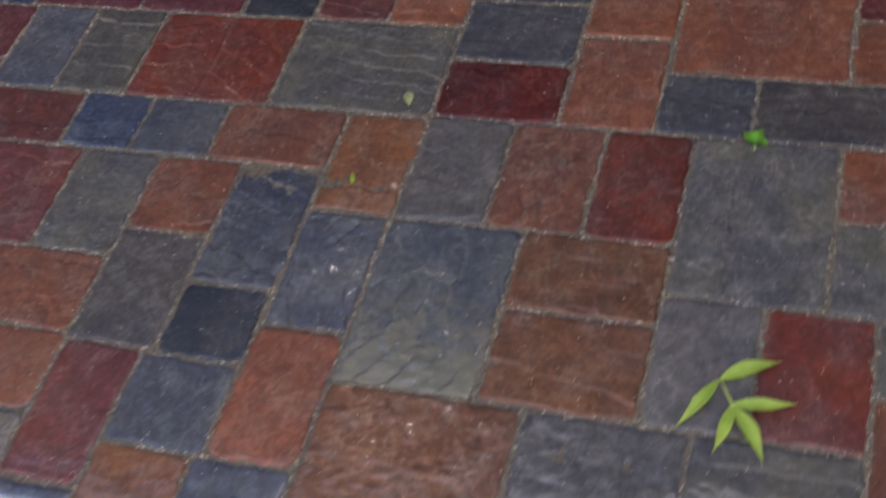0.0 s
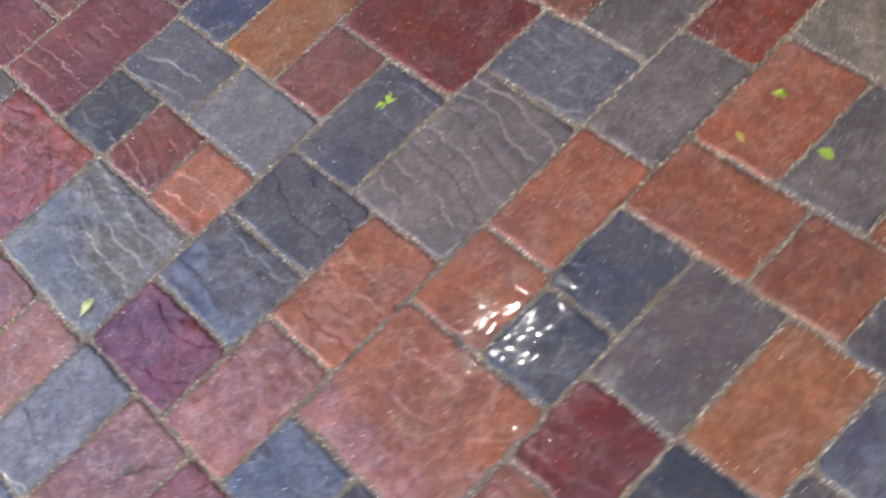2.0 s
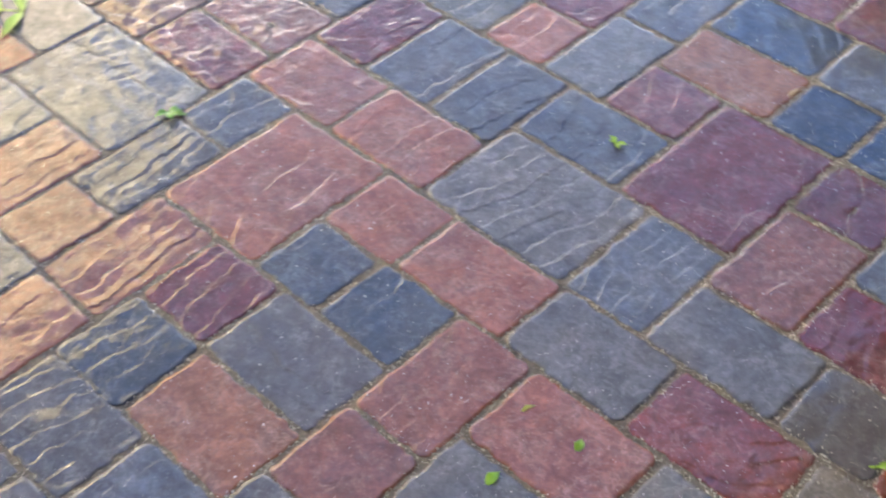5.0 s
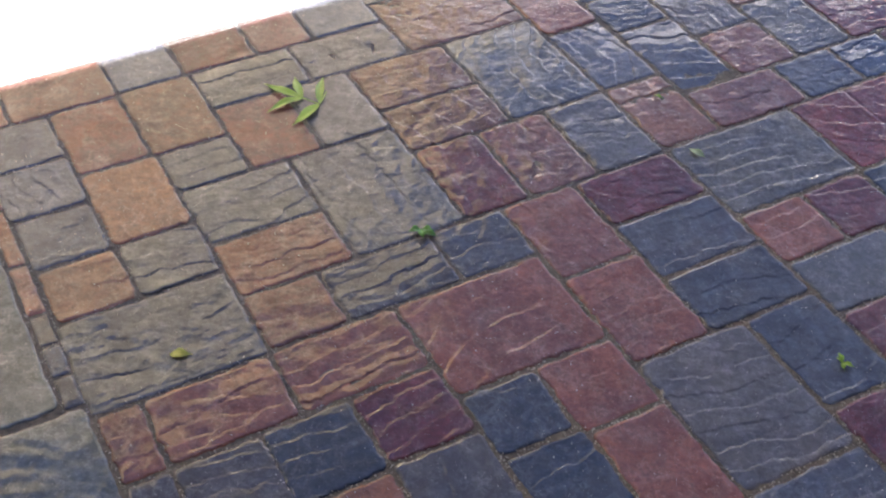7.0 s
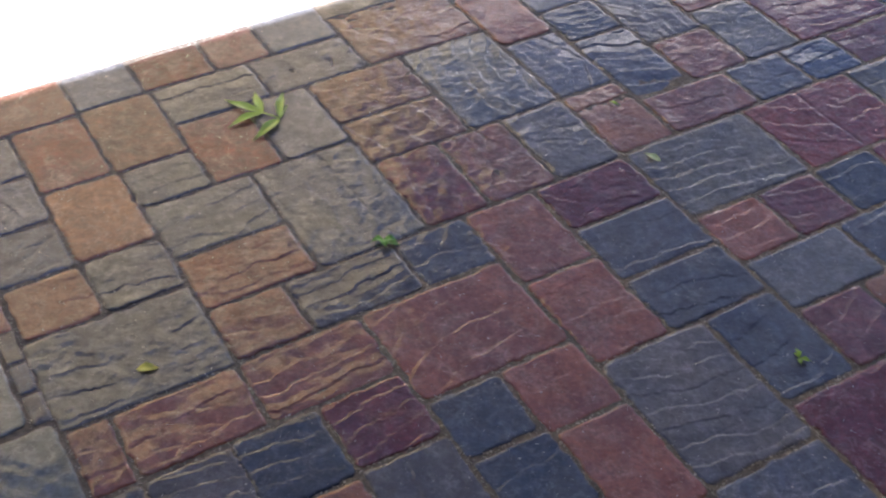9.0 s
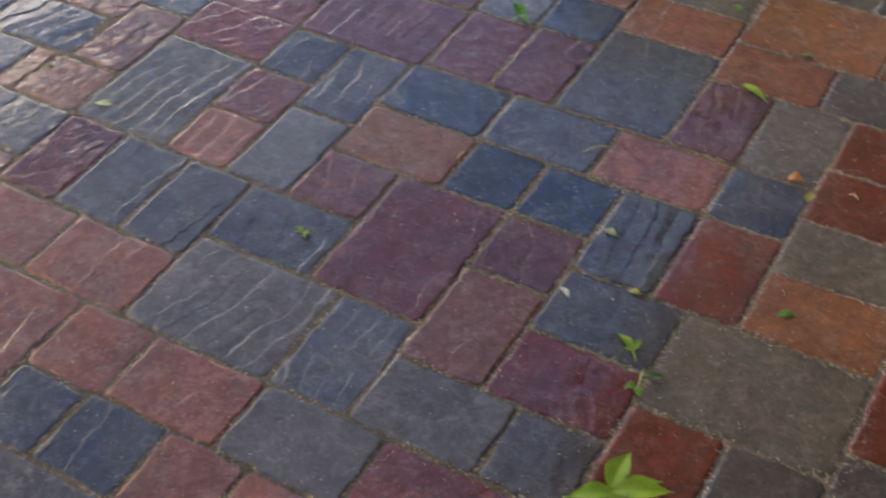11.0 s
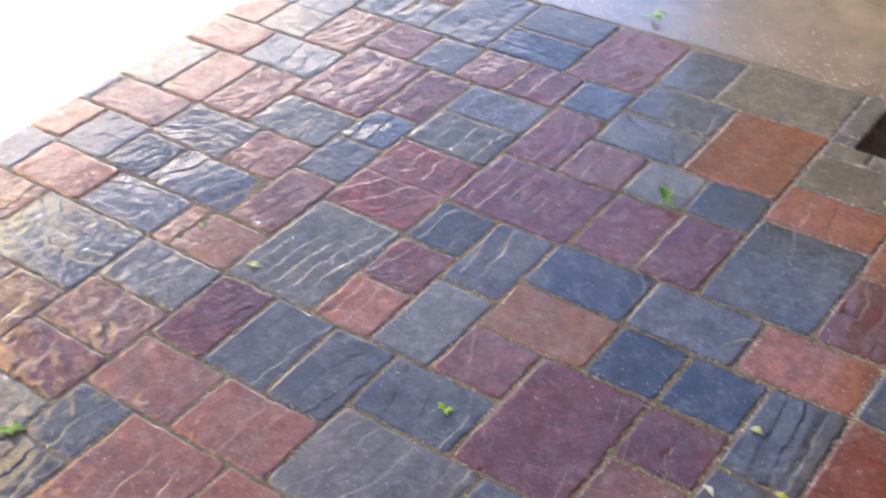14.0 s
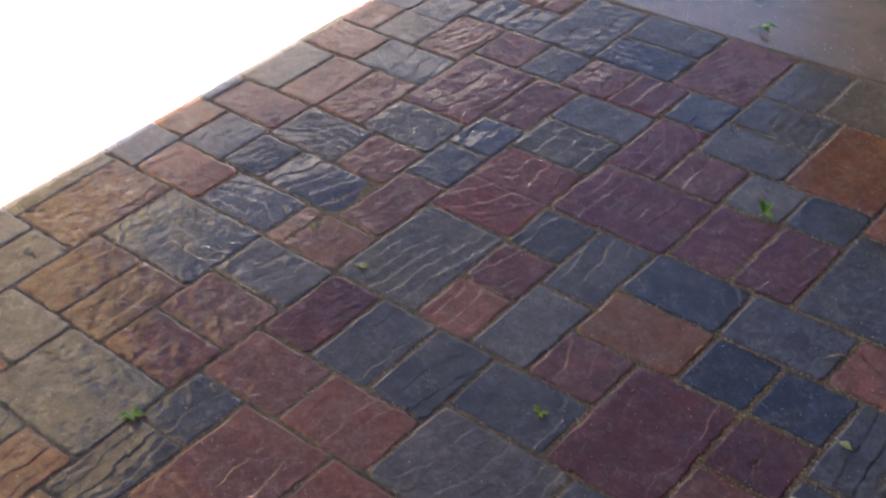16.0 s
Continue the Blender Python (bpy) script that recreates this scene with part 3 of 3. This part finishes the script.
BRASS = plain("lamp metal", (0.30, 0.27, 0.22), (0.22, 0.20, 0.17), 0.4, 30, 0.1)
DEPTH = 0.095


def part(name, bm, mat, parent=None, label="", smooth=True):
    me = bpy.data.meshes.new(name)
    for f in bm.faces:
        f.smooth = smooth
    bm.to_mesh(me)
    bm.free()
    me.materials.append(mat)
    ob = new(name, me)
    ob.parent = parent
    return tagged(ob, label)


def tube(points, radius, sides=12):
    """A round tube along a list of points, as a bmesh."""
    bm = bmesh.new()
    points = [Vector(p) for p in points]
    rings = []
    for k, p in enumerate(points):
        way = (points[min(k + 1, len(points) - 1)] - points[max(k - 1, 0)]).normalized()
        a = way.orthogonal().normalized() if not rings else (last - way * last.dot(way)).normalized()
        last = a
        c = way.cross(a)
        rings.append([bm.verts.new(p + (a * math.cos(s) + c * math.sin(s)) * radius) for s in (2 * math.pi * i / sides for i in range(sides))])
    for r, q in zip(rings, rings[1:]):
        for i in range(sides):
            bm.faces.new((r[i], r[(i + 1) % sides], q[(i + 1) % sides], q[i]))
    bm.faces.new(rings[0][::-1])
    bm.faces.new(rings[-1])
    return bm


def rough_box(lo, hi, cuts, amount, seed):
    """A box with an uneven surface, as a bmesh."""
    bm = bmesh.new()
    bmesh.ops.create_cube(bm, size=1)
    bmesh.ops.subdivide_edges(bm, edges=bm.edges[:], cuts=cuts, use_grid_fill=True)
    for v in bm.verts:
        v.co = Vector([l + (c + 0.5) * (h - l) for c, l, h in zip(v.co, lo, hi)])
        v.co += Vector(noise.noise_vector(v.co * 40 + Vector((seed, 0, 0)))) * amount
    return bm


x0, y0, x1, y1 = PIT
pit_floor = tagged(part("floor", rough_box((x0 - 0.05, y0 - 0.05, -DEPTH - 0.05), (x1 + 0.05, y1 + 0.05, -DEPTH), 24, 0.006, 1), SOIL), "dark wet soil on the floor of the sunken box", "floor", kind="structure")
for k, (lo, hi) in enumerate((((x0 - 0.04, y0 - 0.04, -0.2), (x1 + 0.04, y0, -0.085)), ((x0 - 0.04, y1, -0.2), (x1 + 0.04, y1 + 0.04, -0.085)),
                              ((x0 - 0.04, y0, -0.2), (x0, y1, -0.085)), ((x1, y0, -0.2), (x1 + 0.04, y1, -0.085)))):
    tagged(part("wall_pit_%d" % k, rough_box(lo, hi, 6, 0.002, k), SOIL), "earth side of the sunken box", "wall", kind="structure")
for k, (lo, hi) in enumerate((((x0, y0, 0), (x0 + 0.075, y1, 1)), ((x0, y1 - 0.085, 0), (x1, y1, 1)))):
    bm = rough_box((0, 0, 0), (1, 1, 1), 18, 0.0, k)
    for v in bm.verts:
        away = (v.co.x, 1 - v.co.y)[k]
        c = Vector((lo[0] + (hi[0] - lo[0]) * v.co.x, lo[1] + (hi[1] - lo[1]) * v.co.y, -DEPTH - 0.02 + v.co.z * (0.022 + (0.07, 0.035)[k] * (1 - away) ** 1.5)))
        v.co = c + Vector(noise.noise_vector(c * 45)) * 0.006 * min(1, 4 * away)
    tagged(part("soil_bank", bm, SOIL), "dark earth banked up in the sunken box", "soil", kind="structure")
pipe = tagged(new("water_pipe"), "weathered grey plastic pipe with an elbow in the sunken box", "pipe")
py, pz = y1 - 0.024, -0.026
run = [(3.75 * U, py, pz), (5.0 * U, py, pz), (6.2 * U, py, pz + 0.001), (7.35 * U, py, pz + 0.002)]
part("tube", tube(run, 0.0095), PVC, pipe)
part("elbow", tube([(3.9 * U, py, pz)] + [(3.65 * U + 0.018 * math.cos(a), py, pz - 0.018 + 0.018 * math.sin(a)) for a in (math.pi / 2, math.pi * 0.62, math.pi * 0.75, math.pi * 0.88, math.pi)] + [(3.65 * U - 0.018, py, pz - 0.03)], 0.0118), PVC, pipe)
part("riser", tube([(3.65 * U - 0.018, py, pz - 0.025), (3.65 * U - 0.018, py, -DEPTH)], 0.0095), PVC, pipe)
for a in (4.5, 6.6):
    part("collar", tube([(a * U, py, pz), (a * U + 0.006, py, pz)], 0.0106), RUBBER, pipe, "black rubber collar")
part("coupling", tube([(7.2 * U, py, pz), (7.55 * U, py, pz)], 0.0115), PVC, pipe)
hose = tagged(part("hose", tube([(x * U, y * U, z) for x, y, z in (
    (5.2, 18.2, -0.088), (5.6, 18.6, -0.076), (6.04, 18.8, -0.06), (6.45, 19.1, -0.05), (6.98, 19.28, -0.042), (7.54, 19.15, -0.046), (8.04, 18.92, -0.06), (8.48, 18.7, -0.074), (8.9, 18.3, -0.083), (9.3, 17.7, -0.088))], 0.010), RUBBER), "black rubber hose arching over wet soil", "hose")
cord = tagged(part("cord", tube([((6.45 + 0.95 * s) * U, 19.2 * U, -0.048 + 0.022 * math.sin(s * math.pi) + 0.01 * s) for s in [k / 8 for k in range(9)]], 0.0022, 6), TEAL), "thin teal plastic cord over the hose", "cord")
# the mortar slopes and its foot runs askew across the box
bm = rough_box((0, 0, 0), (1, 1, 1), 22, 0.0, 4)
for v in bm.verts:
    x = 7.35 + 4.85 * v.co.x
    foot = 19.55 - 0.42 * (x - 7.35)
    y = foot + (20.05 - foot) * v.co.y + 0.3 * v.co.z * (1 - v.co.y)
    z = -DEPTH - 0.01 + (DEPTH - 0.008) * v.co.z
    v.co = Vector((x * U, y * U, z)) + Vector(noise.noise_vector(Vector((x, y, z * 14)) * 2.2)) * 0.014 + Vector(noise.noise_vector(Vector((x, y, z * 14)) * 7)) * 0.006
block = tagged(part("mortar_block", bm, MORTAR), "rough grey-brown mortar lump in the sunken box", "mortar")
for x, y, size in ((7.8, 18.6, 0.011), (8.7, 18.2, 0.009), (8.9, 17.9, 0.012), (6.9, 19.35, 0.008), (9.3, 17.9, 0.010), (8.3, 18.0, 0.007)):
    bm = rough_box((x * U - size, y * U - size * 0.5, -DEPTH - 0.002), (x * U + size, y * U + size * 0.5, -DEPTH + size * 0.8), 3, size * 0.5, x * 9)
    tagged(part("rubble_chip", bm, BOARD), "pale chip of broken plaster on wet soil", "chip", "plaster chips in the box")
for x, y, wide, deep, turn, label in ((7.25, 19.8, 5.0, 1.6, 6, "thin white board at the edge of the sunken box"), (5.13, 21.8, 3.5, 3.0, 23, "square white board lying on the wet slab")):
    bm = rough_box((0, 0, 0), (wide * U, deep * U, 0.006), 6, 0.0006, 9)
    bmesh.ops.bevel(bm, geom=[e for e in bm.edges if len(e.link_faces) == 2 and e.calc_face_angle(0) > 1.2], offset=0.0012, segments=2, affect="EDGES")
    board = tagged(part("board", bm, BOARD, smooth=False), label, "board", "white boards on the slab")
    board.location, board.rotation_euler = (x * U, y * U, -0.002), (0, 0, radians(turn))

LITTER = plain("leaf litter", (0.34, 0.13, 0.05), (0.07, 0.035, 0.018), 0.8, 60, 0.3)
bm = bmesh.new()
for _ in range(320):
    m = Matrix.LocRotScale((dice.uniform(x0, x1), dice.uniform(y0, y1), -DEPTH + dice.uniform(0.003, 0.014)), Euler([dice.uniform(-0.5, 0.5), dice.uniform(-0.5, 0.5), dice.uniform(0, 6.3)]), (dice.uniform(0.004, 0.013), dice.uniform(0.002, 0.007), 0.004))
    q = [bm.verts.new(m @ Vector(p)) for p in ((-1, 0, 0.3), (0, -1, 0), (1, 0, 0.5), (0, 1, 0))]
    bm.faces.new(q)
tagged(part("leaf_litter", bm, LITTER), "brown dead leaf litter on wet soil", "leaf litter", kind="stuff")

# ---- unseen lamp fixture, added at the bulb ----
lamp = tagged(new("unseen_lamp"), "unseen small round lamp placed from the glints on pavers", "lamp")
lamp.location = (0.36, 1.07, 2.42)
part("base_plate", tube([(0, 0, 0), (0, 0, -0.03)], 0.09, 32), BRASS, lamp)
part("stem", tube([(0, 0, -0.03), (0, 0, -0.06)], 0.02, 16), BRASS, lamp)

# ---- leaves ----


def leaf_stuff(name, colour, dark):
    m, n, l, bsdf = material(name)
    at = n.new("ShaderNodeTexCoord").outputs["Object"]
    c = ramp(n, l, noise_node(n, l, at, 70, 4).outputs[0], [(0.3, dark), (0.7, colour)])
    l.new(c.outputs[0], bsdf.inputs["Base Color"])
    bsdf.inputs["Roughness"].default_value = 0.3
    b = n.new("ShaderNodeBump")
    b.inputs["Strength"].default_value, b.inputs["Distance"].default_value = 0.12, 0.001
    w = n.new("ShaderNodeTexWave")
    w.inputs["Scale"].default_value, w.inputs["Distortion"].default_value = 90, 1.5
    l.new(at, w.inputs["Vector"])
    l.new(w.outputs[1], b.inputs["Height"])
    l.new(b.outputs[0], bsdf.inputs["Normal"])
    return m


LEAVES = {
    "fresh": leaf_stuff("fresh leaf", (0.36, 0.56, 0.05), (0.24, 0.45, 0.035)),
    "lime": leaf_stuff("pale fresh leaf", (0.46, 0.62, 0.12), (0.36, 0.53, 0.08)),
    "green": leaf_stuff("green leaf", (0.18, 0.44, 0.05), (0.11, 0.32, 0.035)),
    "dark": leaf_stuff("dark leaf", (0.06, 0.14, 0.03), (0.03, 0.08, 0.02)),
    "pale": leaf_stuff("pale leaf", (0.55, 0.62, 0.34), (0.42, 0.52, 0.24)),
    "yellow": leaf_stuff("yellow leaf", (0.60, 0.58, 0.10), (0.45, 0.48, 0.07)),
    "white": leaf_stuff("petal", (0.80, 0.82, 0.74), (0.66, 0.70, 0.58)),
    "orange": leaf_stuff("dead leaf", (0.62, 0.27, 0.08), (0.45, 0.18, 0.05)),
    "straw": leaf_stuff("straw", (0.62, 0.50, 0.30), (0.45, 0.36, 0.20)),
}


def blade(tail, tip, width, fold=0.25, lift=0.003, droop=0.0, wide_at=0.42):
    """A leaf blade with a drawn-out tip and finely toothed edges, folded along its midrib, as a bmesh."""
    tail, tip = Vector(tail), Vector(tip)
    way = tip - tail
    side = Vector((-way.y, way.x, 0)).normalized()
    bm = bmesh.new()
    rows, n, hook = [], 22, way.length * 0.05 * math.sin(37 * tail.x + 91 * tip.y)
    for k in range(n + 1):
        s = k / n
        w = width / 2 * math.sin(math.pi * s ** (math.log(0.5) / math.log(wide_at))) ** (0.9 if s < wide_at else 1.35) if 0 < s < 1 else 0.0003
        w *= 1 + 0.07 * (k % 2)
        mid = tail + way * s + side * hook * math.sin(math.pi * s) + Vector((0, 0, lift * math.sin(math.pi * s) - droop * s * s))
        row = []
        for f in (-1, -0.55, -0.08, 0.08, 0.55, 1):
            sag = 0.0006 * math.sin(11 * s + 3 * f) if abs(f) > 0.1 else -0.0003
            row.append(bm.verts.new(mid + side * w * f + Vector((0, 0, abs(f) * w * fold + sag))))
        rows.append(row)
    for r, q in zip(rows, rows[1:]):
        for i in range(5):
            bm.faces.new((r[i], r[i + 1], q[i + 1], q[i]))
    bmesh.ops.solidify(bm, geom=bm.faces[:], thickness=0.0004)
    return bm


def at(x, y, z=0.003):
    return (x * U, y * U, z)


def sprig(label, stem, blades, colour, stalk=None):
    """A stem with its leaflets: stem points, then (tail, tip, width, lift) in modules."""
    ob = tagged(new("leaf_sprig"), label, "leaf sprig")
    part("stem", tube([at(*p) for p in stem], 0.0011, 6), LEAVES[stalk or colour], ob)
    for tail, tip, width, lift in blades:
        part("leaflet", blade(at(*tail), at(*tip), 0.76 * width * U, 0.3, lift), LEAVES[colour], ob)
    return ob


sprig("fresh green sprig of five narrow leaflets on pavers", [(-15.5, -4.85, 0.004), (-15.1, -5.18, 0.005), (-15.02, -5.29, 0.006), (-15.28, -5.45, 0.006), (-15.55, -5.6, 0.005)],
      [((-15.02, -5.29, 0.006), (-14.46, -6.32, 0.004), 0.40, 0.003), ((-15.04, -5.27, 0.006), (-16.16, -4.65, 0.005), 0.30, 0.004),
       ((-15.50, -5.57, 0.005), (-15.32, -6.69, 0.005), 0.34, 0.003), ((-15.53, -5.57, 0.005), (-16.54, -5.37, 0.004), 0.30, 0.003),
       ((-15.54, -5.60, 0.005), (-16.62, -6.25, 0.004), 0.36, 0.003)], "lime")
sprig("bright green sprig of broad leaves on a dark red paver", [(7.74, -2.62, 0.003), (8.05, -2.40, 0.006), (8.46, -2.06, 0.008)],
      [((8.45, -2.06, 0.010), (8.47, -1.10, 0.012), 0.58, 0.004), ((8.50, -2.08, 0.010), (9.54, -1.54, 0.008), 0.66, 0.005),
       ((8.58, -2.10, 0.009), (7.80, -2.58, 0.004), 0.52, 0.004), ((8.48, -2.10, 0.007), (9.12, -2.48, 0.003), 0.36, 0.003),
       ((8.45, -2.00, 0.004), (7.83, -2.42, 0.002), 0.36, 0.002), ((8.62, -1.98, 0.005), (9.25, -1.36, 0.003), 0.46, 0.002)], "fresh")
sprig("pale green sprig of small leaves on slate paver", [(7.52, 1.20, 0.003), (7.36, 1.42, 0.004)],
      [((7.36, 1.42, 0.004), (6.86, 1.70, 0.004), 0.24, 0.003), ((7.36, 1.42, 0.004), (7.38, 1.80, 0.005), 0.18, 0.003), ((7.38, 1.40, 0.004), (7.16, 1.40, 0.004), 0.14, 0.002)], "fresh")
sprig("small green seedling in a joint between pavers", [(7.80, 0.92, 0.012), (7.86, 0.60, 0.008), (7.9, 0.40, 0.002)],
      [((7.86, 0.52, 0.006), (7.62, 0.36, 0.008), 0.24, 0.003), ((7.86, 0.50, 0.006), (8.02, 0.28, 0.008), 0.26, 0.003)], "green", "pale")
sprig("dark green leaf pair beside a seedling", [(7.98, 0.86, 0.002), (8.04, 0.92, 0.004)], [((7.98, 0.86, 0.004), (8.26, 1.04, 0.006), 0.22, 0.003), ((8.04, 0.92, 0.003), (7.9, 1.05, 0.006), 0.14, 0.002)], "dark")
sprig("fresh green sprig on a pale blue paver", [(-0.75, 11.05, 0.003), (-0.6, 11.3, 0.012)],
      [((-0.62, 11.25, 0.008), (-0.85, 11.5, 0.030), 0.22, 0.006), ((-0.6, 11.25, 0.010), (-0.2, 11.05, 0.008), 0.24, 0.006), ((-0.6, 11.3, 0.010), (-0.62, 11.75, 0.016), 0.2, 0.004)], "green")
sprig("yellow-green curled leaf cluster beside the sunken box", [(10.75, 15.2, 0.004), (11.05, 15.08, 0.006)],
      [((11.05, 15.08, 0.005), (10.42, 15.40, 0.016), 0.13, 0.003), ((11.08, 15.08, 0.006), (11.68, 15.36, 0.020), 0.20, 0.004), ((11.08, 15.10, 0.005), (11.42, 15.42, 0.010), 0.22, 0.004), ((11.0, 15.1, 0.006), (10.92, 15.45, 0.022), 0.10, 0.003)], "yellow")
sprig("small green clover leaf in a joint", [(-9.25, -5.2, 0.002), (-9.05, -5.2, 0.008)],
      [((-9.05, -5.2, 0.008), (-8.85, -4.95, 0.010), 0.26, 0.003), ((-9.05, -5.2, 0.008), (-8.75, -5.3, 0.010), 0.28, 0.003), ((-9.05, -5.2, 0.008), (-9.15, -5.5, 0.008), 0.26, 0.003)], "green")
sprig("small green leaf scraps on a blue-grey paver", [(-1.10, 1.08, 0.003), (-0.92, 1.08, 0.004)],
      [((-0.95, 1.08, 0.003), (-1.18, 1.18, 0.005), 0.16, 0.002), ((-0.92, 1.08, 0.003), (-0.70, 1.18, 0.006), 0.17, 0.002), ((-0.92, 1.06, 0.003), (-0.74, 0.95, 0.005), 0.15, 0.002)], "fresh")
sprig("green leaves with a stalk on wet concrete", [(-6.75, 20.9, 0.003), (-6.3, 20.95, 0.006)],
      [((-6.4, 20.95, 0.005), (-5.75, 21.1, 0.012), 0.36, 0.010), ((-6.35, 20.9, 0.005), (-5.8, 20.7, 0.006), 0.3, 0.006)], "green")


def leaf(label, x, y, length, turn, width, colour, lift=0.003):
    """A single fallen leaf centred at x, y (modules); length and width in modules, turn in degrees."""
    dx, dy = math.cos(radians(turn)) * length / 2, math.sin(radians(turn)) * length / 2
    ob = part("leaf", blade(at(x - dx, y - dy, 0.002), at(x + dx, y + dy, 0.003), width * U, 0.2, lift), LEAVES[colour])
    return tagged(ob, label, "leaf", "fallen leaves")


leaf("small pale fallen leaf on a blue-grey paver", -8.53, 2.69, 0.5, 200, 0.22, "pale")
leaf("long pale green willow-like leaf on a maroon paver", 6.4, 11.05, 1.0, -30, 0.22, "fresh")
leaf("tiny white petal on a dark paver", 5.33, 2.26, 0.42, -35, 0.14, "white")
leaf("small pale yellow leaf on a slate paver", 5.42, 4.5, 0.4, -15, 0.2, "pale")
leaf("small green leaf on an orange paver", 9.83, 3.94, 0.4, 20, 0.18, "green")
leaf("small dark green leaf on a brown paver", 7.1, 13.16, 0.36, -25, 0.2, "dark")
leaf("orange dead leaf scrap beside a navy paver", 8.5, 8.25, 0.4, 10, 0.3, "orange", 0.008)
leaf("small yellow-green leaf in a joint", 8.98, 7.83, 0.36, 90, 0.2, "yellow")
leaf("curled straw-coloured scrap on a red paver", 9.9, 8.26, 0.3, -20, 0.07, "straw", 0.006)
leaf("dry straw blade lying across pavers", 3.85, 7.1, 0.8, 40, 0.05, "straw", 0.008)
leaf("tiny yellow leaf at a joint", 6.7, 3.01, 0.3, 0, 0.16, "yellow")
leaf("dry straw scrap on an orange paver", 0.95, 5.35, 0.5, 80, 0.05, "straw")
leaf("small green leaf near the sunken box", 4.6, 14.5, 0.36, -70, 0.18, "green")
leaf("fresh green leaf on a grey-green paver", -7.9, -11.76, 0.5, 62, 0.26, "yellow")
leaf("small green leaf in a joint", -8.9, -5.05, 0.4, 40, 0.22, "green")
leaf("small green leaf on a rust paver", 3.76, -5.78, 0.3, 110, 0.16, "fresh")
leaf("small bright green leaf on a slate paver", 3.12, -7.36, 0.36, 90, 0.2, "fresh")
leaf("pale green scrap on a brown-grey paver", 9.71, -4.2, 0.36, 20, 0.16, "pale")
leaf("thin green scrap on a rust paver", 2.56, -5.8, 0.3, 70, 0.08, "yellow")
leaf("faint green leaf scrap on an orange-brown paver", -11.05, 3.25, 0.3, 20, 0.10, "fresh")
leaf("faint green scrap on a brown-grey paver", 9.55, -4.55, 0.26, 80, 0.12, "green")

# ---- grit in the joints and over the pavers ----
GRIT = plain("grit", (0.74, 0.70, 0.64), (0.38, 0.34, 0.29), 0.7, 300, 0.1)
verts, faces = [], []


def pebble(x, y, z, r):
    k = len(verts)
    turn = dice.uniform(0, 6.3)
    for i in range(4):
        a = turn + i * 1.571 + dice.uniform(-0.3, 0.3)
        verts.append((x + math.cos(a) * r * dice.uniform(0.6, 1.2), y + math.sin(a) * r * dice.uniform(0.6, 1.2), z))
    verts.append((x, y, z + r * 0.9))
    verts.append((x, y, z - r * 0.6))
    for i in range(4):
        faces.append((k + i, k + (i + 1) % 4, k + 4))
        faces.append((k + (i + 1) % 4, k + i, k + 5))


for x0, y0, x1, y1 in joints:
    w, h = x1 - x0, y1 - y0
    if w * h > 40:
        continue
    dense = 1.6 + 0.2 * max(0, x0 + 5)
    for _ in range(int((w + h) * 2 * dense * 4.5)):
        s, off = dice.random(), dice.gauss(0, 0.035 + 0.004 * max(0, x0))
        x, y = ((x0 + w * s, y0 + off), (x0 + off, y0 + h * s))[dice.random() < h / (w + h)]
        pebble(x * U, y * U, 0.0008, 0.0006 + 0.0014 * dice.random() ** 2)
    for _ in range(int((w + h) * 1.3 * dense)):
        s, off = dice.random(), 0.06 + abs(dice.gauss(0, 0.10))
        x, y = dice.choice(((x0 + w * s, y0 + off), (x0 + w * s, y1 - off), (x0 + off, y0 + h * s), (x1 - off, y0 + h * s)))
        pebble(x * U, y * U, 0.0018, 0.0005 + 0.0011 * dice.random() ** 3)
    for _ in range(int(w * h * 4.5 * dense)):
        pebble((x0 + w * dice.random()) * U, (y0 + h * dice.random()) * U, 0.0021, 0.0004 + 0.0011 * dice.random() ** 4)
for _ in range(1500):
    x, y = dice.uniform(-12, 14), 20.05 + abs(dice.gauss(0, 1.6))
    pebble(x * U, y * U, -0.0012, 0.0006 + 0.0016 * dice.random() ** 3)
me = bpy.data.meshes.new("grit")
me.from_pydata(verts, [], faces)
me.materials.append(GRIT)
tagged(new("grit", me), "pale sandy grit in the joints and over the pavers", "grit", kind="stuff")
